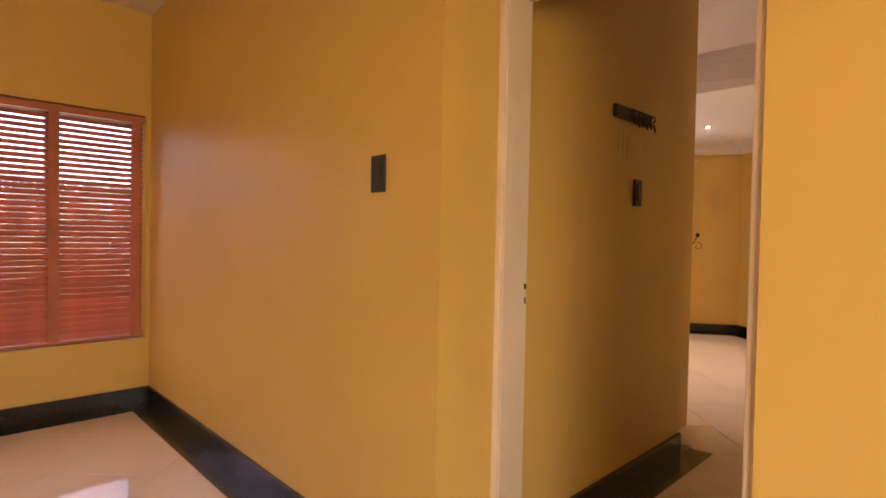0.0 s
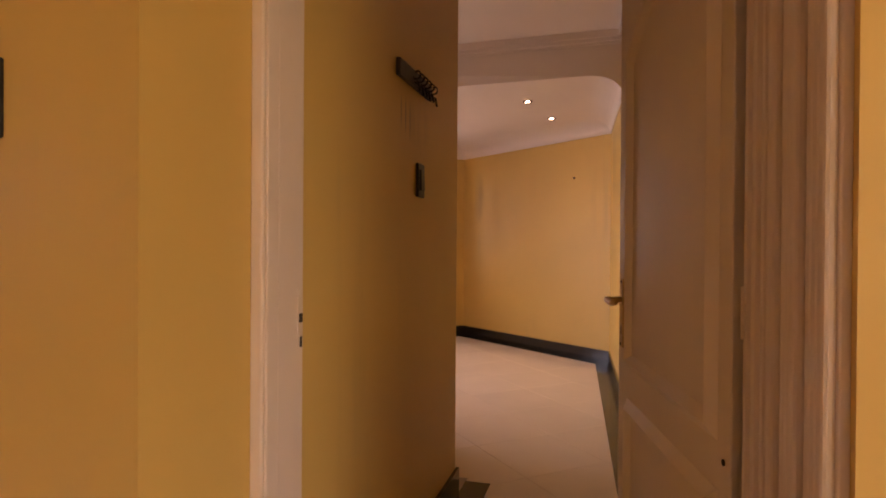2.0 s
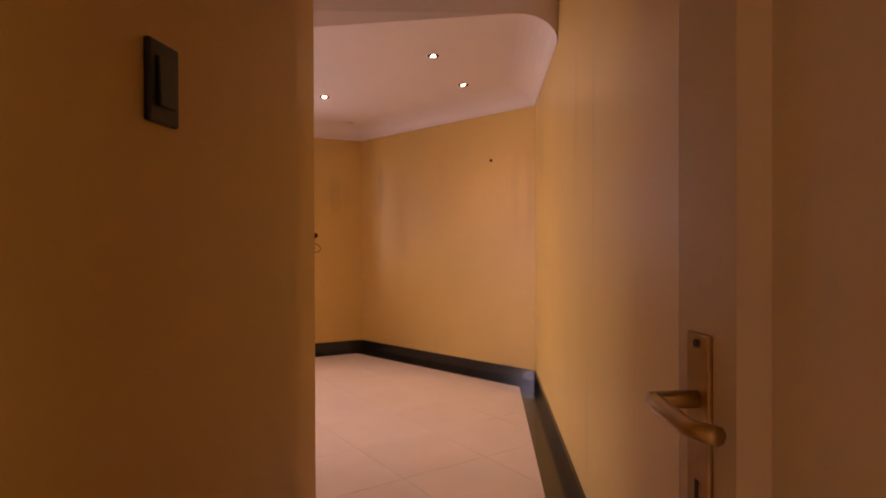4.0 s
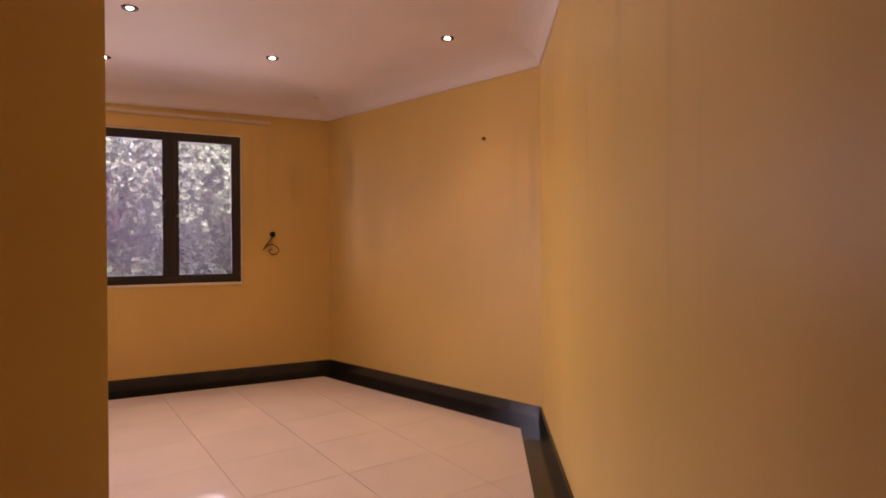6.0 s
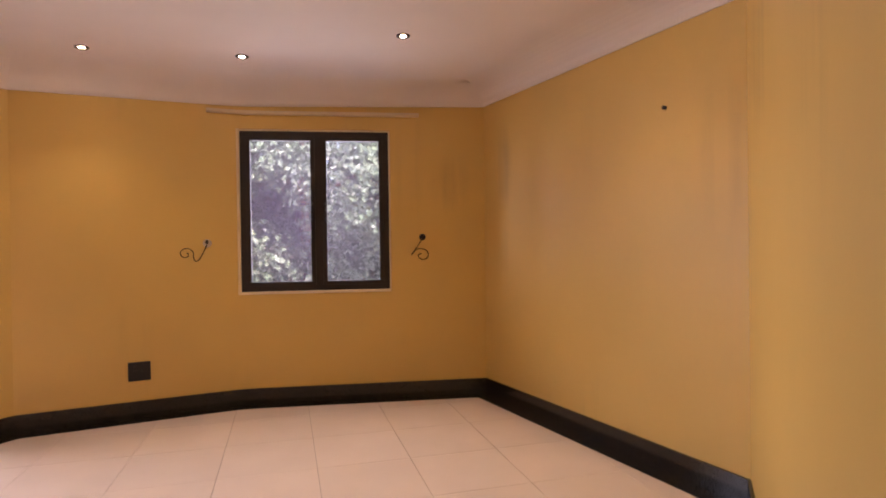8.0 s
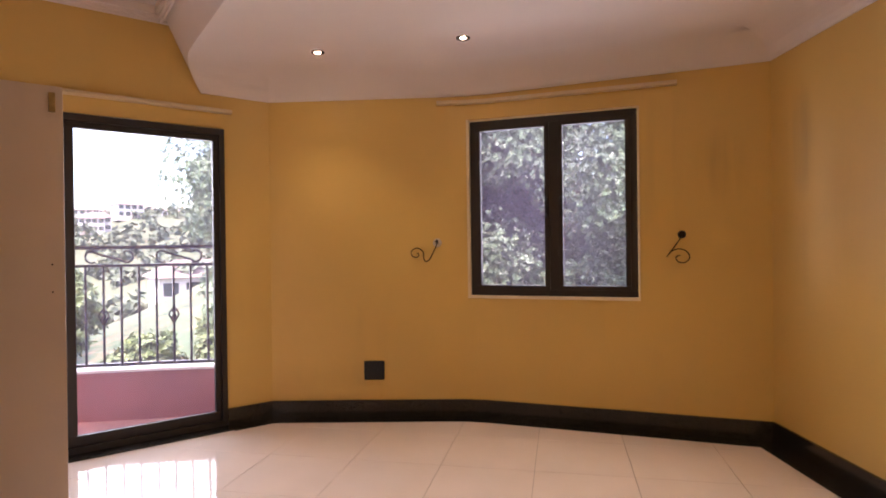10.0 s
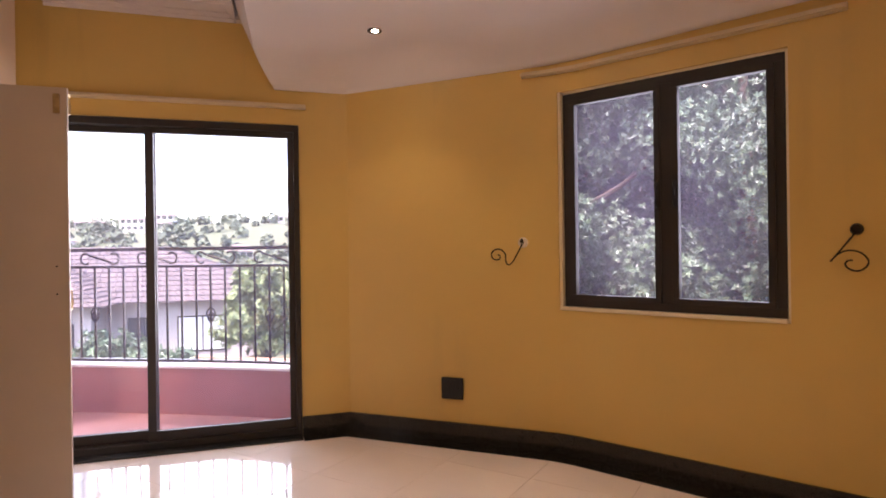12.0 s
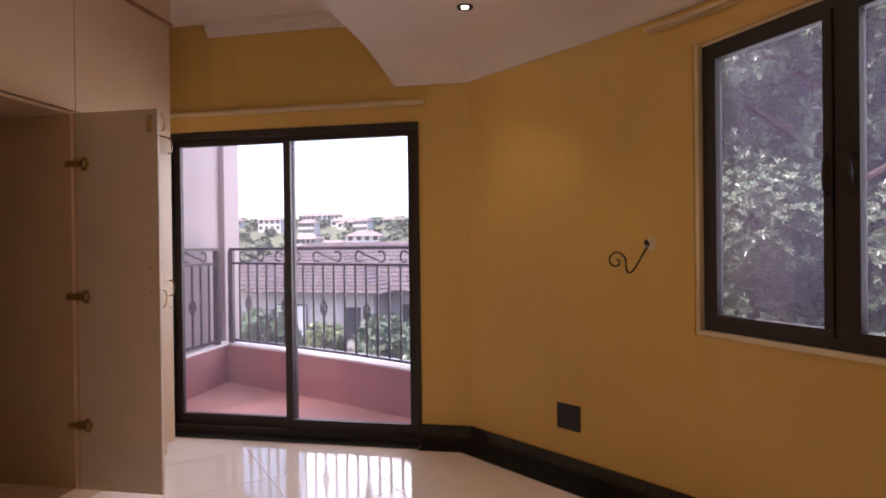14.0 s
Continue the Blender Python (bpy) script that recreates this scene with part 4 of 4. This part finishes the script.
def tree(x, y, h, crown_r, n, leaf, width, mat_, seed, label, low=0.25, name="tree"):
    rng = np.random.default_rng(seed)
    z0 = height(x, y) - 0.1
    t = thing(name, (x, y, z0), 0, label, "tree" if name == "tree" else "shrub")
    bm = tube([(0, 0, 0), (0.08, 0.03, h * 0.25), (0.02, 0.1, h * 0.5), (0.0, 0.05, h * 0.8)], 0.055 * h * 0.5, 8, taper=0.03)
    part("trunk", bm, BARK, t, smooth=True)
    centers = []
    for k in range(16):
        a = 2.4 * k + rng.uniform(-0.4, 0.4)
        f = (k + 0.5) / 16
        rr = crown_r * (0.45 + 0.5 * rng.random()) * math.sin(math.pi * (0.15 + 0.8 * f)) ** 0.5
        c = (rr * math.cos(a), rr * math.sin(a), h * (low + (0.95 - low) * f))
        centers.append((*c, crown_r * rng.uniform(0.32, 0.5)))
        if k % 2 == 0:
            b0 = (0.02, 0.05, max(0.1, c[2] - crown_r * 0.5))
            part("limb", tube([b0, ((b0[0] + c[0]) / 2, (b0[1] + c[1]) / 2, (b0[2] + c[2]) / 2 - 0.05), c], 0.05, 6, taper=0.012), BARK, t)
    cr = new("crown", leaves(rng, centers, n, leaf, width, mat_))
    cr.parent = t
    return t


tree(-8.1, 1.9, 7.6, 2.5, 34000, 0.066, 0.0118, LEAF, 1, "dense broad-leaved tree close outside the window", 0.2)
tree(-6.6, 4.6, 6.4, 2.5, 34000, 0.066, 0.0118, LEAF, 2, "dense broad-leaved tree close outside the window", 0.14)
tree(-7.0, 2.2, 6.6, 1.6, 20000, 0.066, 0.0118, LEAF, 13, "slender broad-leaved tree close outside the window", 0.2)
tree(-4.6, 6.9, 5.6, 2.3, 26000, 0.066, 0.0118, LEAF, 3, "dense broad-leaved tree on the grassy bank", 0.2)
tree(-10.2, 4.4, 7.4, 2.9, 11000, 0.17, 0.035, LEAF, 4, "dark broad-leaved tree behind the others", 0.15)
tree(-7.4, 8.0, 7.0, 3.0, 11000, 0.17, 0.035, LEAF, 5, "dark broad-leaved tree behind the others", 0.1)
tree(-3.0, 9.6, 6.0, 2.8, 9000, 0.17, 0.035, LEAF, 12, "broad-leaved tree up the bank", 0.1)
tree(-19.5, 3.9, 6.3, 1.9, 2600, 0.24, 0.05, LEAF, 6, "leafy green tree beyond the garden", 0.5)
tree(-23.0, -1.6, 4.1, 1.6, 1500, 0.22, 0.05, LEAF2, 7, "light green garden tree beside the brown-roofed house", 0.35)
for k, (x, y, h) in enumerate(((-22.5, -6.6, 1.9), (-22.8, -9.2, 1.5), (-22.4, -11.6, 2.1), (-22.0, -14.6, 2.6), (-21.0, -4.6, 1.4), (-17.5, 0.6, 1.6), (-15.0, -0.6, 1.3), (-15.5, 2.2, 1.5))):
    tree(x, y, h, h * 0.6, 700, 0.22, 0.05, LEAF2 if k % 2 else LEAF, 20 + k, "green and yellow garden shrub", 0.15, "shrub")


# spiky grass clumps on the red earth bank below the balcony
for k, (x, y, h) in enumerate(((-10.6, 0.9, 1.3), (-11.6, 1.5, 1.5), (-12.6, 1.0, 1.2), (-10.9, 2.2, 1.6), (-13.6, 2.1, 1.4))):
    rng = np.random.default_rng(40 + k)
    t = thing("spiky_plant", (x, y, height(x, y) - 0.05), 0, "clump of long arching green leaves on red earth", "plant", "spiky garden plants")
    vs, fs = [], []
    for j in range(150):
        a, r, L = rng.uniform(0, 6.28), rng.uniform(0.0, 0.35), h * rng.uniform(0.7, 1.1)
        dx, dy, bend = math.cos(a), math.sin(a), rng.uniform(0.25, 0.9)
        for q in range(6):
            f = q / 5
            px, py, pz = dx * (r + bend * L * f * f), dy * (r + bend * L * f * f), L * (f - 0.45 * bend * f * f)
            wd = 0.022 * (1 - f) + 0.002
            vs += [(px - dy * wd, py + dx * wd, pz), (px + dy * wd, py - dx * wd, pz)]
        b0 = len(vs) - 12
        fs += [(b0 + 2 * q, b0 + 2 * q + 1, b0 + 2 * q + 3, b0 + 2 * q + 2) for q in range(5)]
    me = bpy.data.meshes.new("leaf_clump")
    me.from_pydata(vs, [], fs)
    me.materials.append(LEAF2)
    new("leaf_clump", me).parent = t


# neighbour's house
def hip(x0, x1, y0, y1, z, rise, bm):
    """A hipped roof, its courses stepped."""
    n = 12
    w = min(x1 - x0, y1 - y0) / 2
    for k in range(n):
        a, b = k / n, (k + 1) / n
        lo = [(x0 + w * a, y0 + w * a), (x1 - w * a, y0 + w * a), (x1 - w * a, y1 - w * a), (x0 + w * a, y1 - w * a)]
        hi = [(x0 + w * b, y0 + w * b), (x1 - w * b, y0 + w * b), (x1 - w * b, y1 - w * b), (x0 + w * b, y1 - w * b)]
        for i in range(4):
            j = (i + 1) % 4
            p, q, r_, s_ = Vector((*lo[i], z + rise * a + 0.045)), Vector((*lo[j], z + rise * a + 0.045)), Vector((*hi[j], z + rise * b)), Vector((*hi[i], z + rise * b))
            base = [bm.verts.new(v) for v in (p, q, r_, s_)]
            drop = [bm.verts.new(v - Vector((0, 0, 0.05))) for v in (p, q)]
            if (r_ - s_).length > 0.01 or True:
                bm.faces.new(base)
            bm.faces.new((drop[0], drop[1], base[1], base[0]))
            m = max(2, int((q - p).length / 0.34))
            for c in range(m):
                f = (c + 0.5) / m
                e0, e1 = p.lerp(q, f), s_.lerp(r_, f)
                side = (q - p).normalized() * 0.07
                up = Vector((0, 0, 0.05))
                vs = [bm.verts.new(v) for v in (e0 - side, e0 + up, e0 + side, e1 + side * 0.6, e1 + up * 0.7, e1 - side * 0.6)]
                bm.faces.new((vs[0], vs[1], vs[4], vs[5]))
                bm.faces.new((vs[1], vs[2], vs[3], vs[4]))
    return bm


house = thing("house", (-27.0, -9.0, -3.5), -4, "neighbouring house with pale walls and brown tiled hip roof", "house")
part("wall", box((-9, -9.5, 0), (0, 7.0, 2.75)), HOUSE_WALL, house)
part("wall", box((0, -4.2, 0), (1.6, 1.2, 2.75)), HOUSE_WALL, house)
part("roof", hip(-9.7, 0.7, -10.2, 7.7, 2.75, 2.3, bmesh.new()), ROOF_TILE, house, "brown concrete roof tiles")
part("roof", hip(-4.0, 2.3, -4.9, 1.9, 2.76, 1.7, bmesh.new()), ROOF_TILE, house, "brown concrete roof tiles")
for x, y, w, z0, z1, cur in ((0, -7.6, 1.8, 0.7, 2.1, 1), (1.6, -2.8, 1.6, 0.5, 2.2, 1), (1.6, 0.2, 0.8, 0.7, 2.1, 0), (0, 2.5, 1.0, 0.0, 2.1, 0), (0, 4.9, 2.0, 0.6, 2.1, 1)):
    wn = part("window", box((x + 0.0, y - w / 2, z0), (x + 0.05, y + w / 2, z1)), BRONZE, house)
    for q in (0, 1):
        part("pane", box((x + 0.04, y - w / 2 + 0.06 + q * (w / 2 - 0.03), z0 + 0.06), (x + 0.056, y - 0.03 + q * (w / 2 - 0.03), z1 - 0.06)), CURTAIN if cur else DARK_GLASS, wn)
gw = thing("garden_wall", (-20.5, -1.2, height(-20.5, -1.2) - 0.2), 60, "low red earth garden wall", "garden wall")
part("wall", box((-3.5, -0.12, 0), (3.5, 0.12, 1.1), bevel=0.02), mat("red_earth_render", (0.42, 0.2, 0.13), 0.9, var=0.2, scale=2), gw)

# houses on the far hillside
random.seed(11)
far_count = 0
for k in range(38):
    x, y = (-random.uniform(190, 325), random.uniform(-190, 150)) if k else (-75.0, 16.0)
    z = height(x, y)
    w, d, h = random.uniform(7, 13), random.uniform(6, 9), random.choice((2.8, 3.0, 5.2))
    hs = thing("house", (x, y, z - 1.0), random.uniform(-14, 14), "distant pale hillside house with brown roof", "house", "houses on the far hillside")
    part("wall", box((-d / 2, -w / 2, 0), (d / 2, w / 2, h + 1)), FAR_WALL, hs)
    bm = bmesh.new()
    o = 0.7
    e = [bm.verts.new(v) for v in ((-d / 2 - o, -w / 2 - o, h + 1), (d / 2 + o, -w / 2 - o, h + 1), (d / 2 + o, w / 2 + o, h + 1), (-d / 2 - o, w / 2 + o, h + 1))]
    r0, r1 = bm.verts.new((0, -w / 4, h + 3.0)), bm.verts.new((0, w / 4, h + 3.0))
    for f in ((e[0], e[1], r0), (e[1], e[2], r1, r0), (e[2], e[3], r1), (e[3], e[0], r0, r1), (e[3], e[2], e[1], e[0])):
        bm.faces.new(f)
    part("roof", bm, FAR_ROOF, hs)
    for zz in ((1.9,) if h < 4 else (1.9, 4.6)):
        for q in range(4):
            yy = -w / 2 + w * (q + 0.5) / 4
            part("window", box((d / 2, yy - 0.8, zz), (d / 2 + 0.08, yy + 0.8, zz + 1.5)), DARK_GLASS, hs)

# scrub on the far slopes, its colour paled for haze
rng = np.random.default_rng(5)
cs = []
for k in range(900):
    x, y = -rng.uniform(60, 330), rng.uniform(-230, 190)
    r = rng.uniform(1.2, 3.4)
    cs.append((x, y, height(x, y) + r * 0.7, r))
me = leaves(rng, cs, 900 * 22, 1.3, 0.5, HAZED_SCRUB, "scrub")
tagged(new("scrub", me), "scattered green scrub on the far hillside", "scrub", kind="stuff")
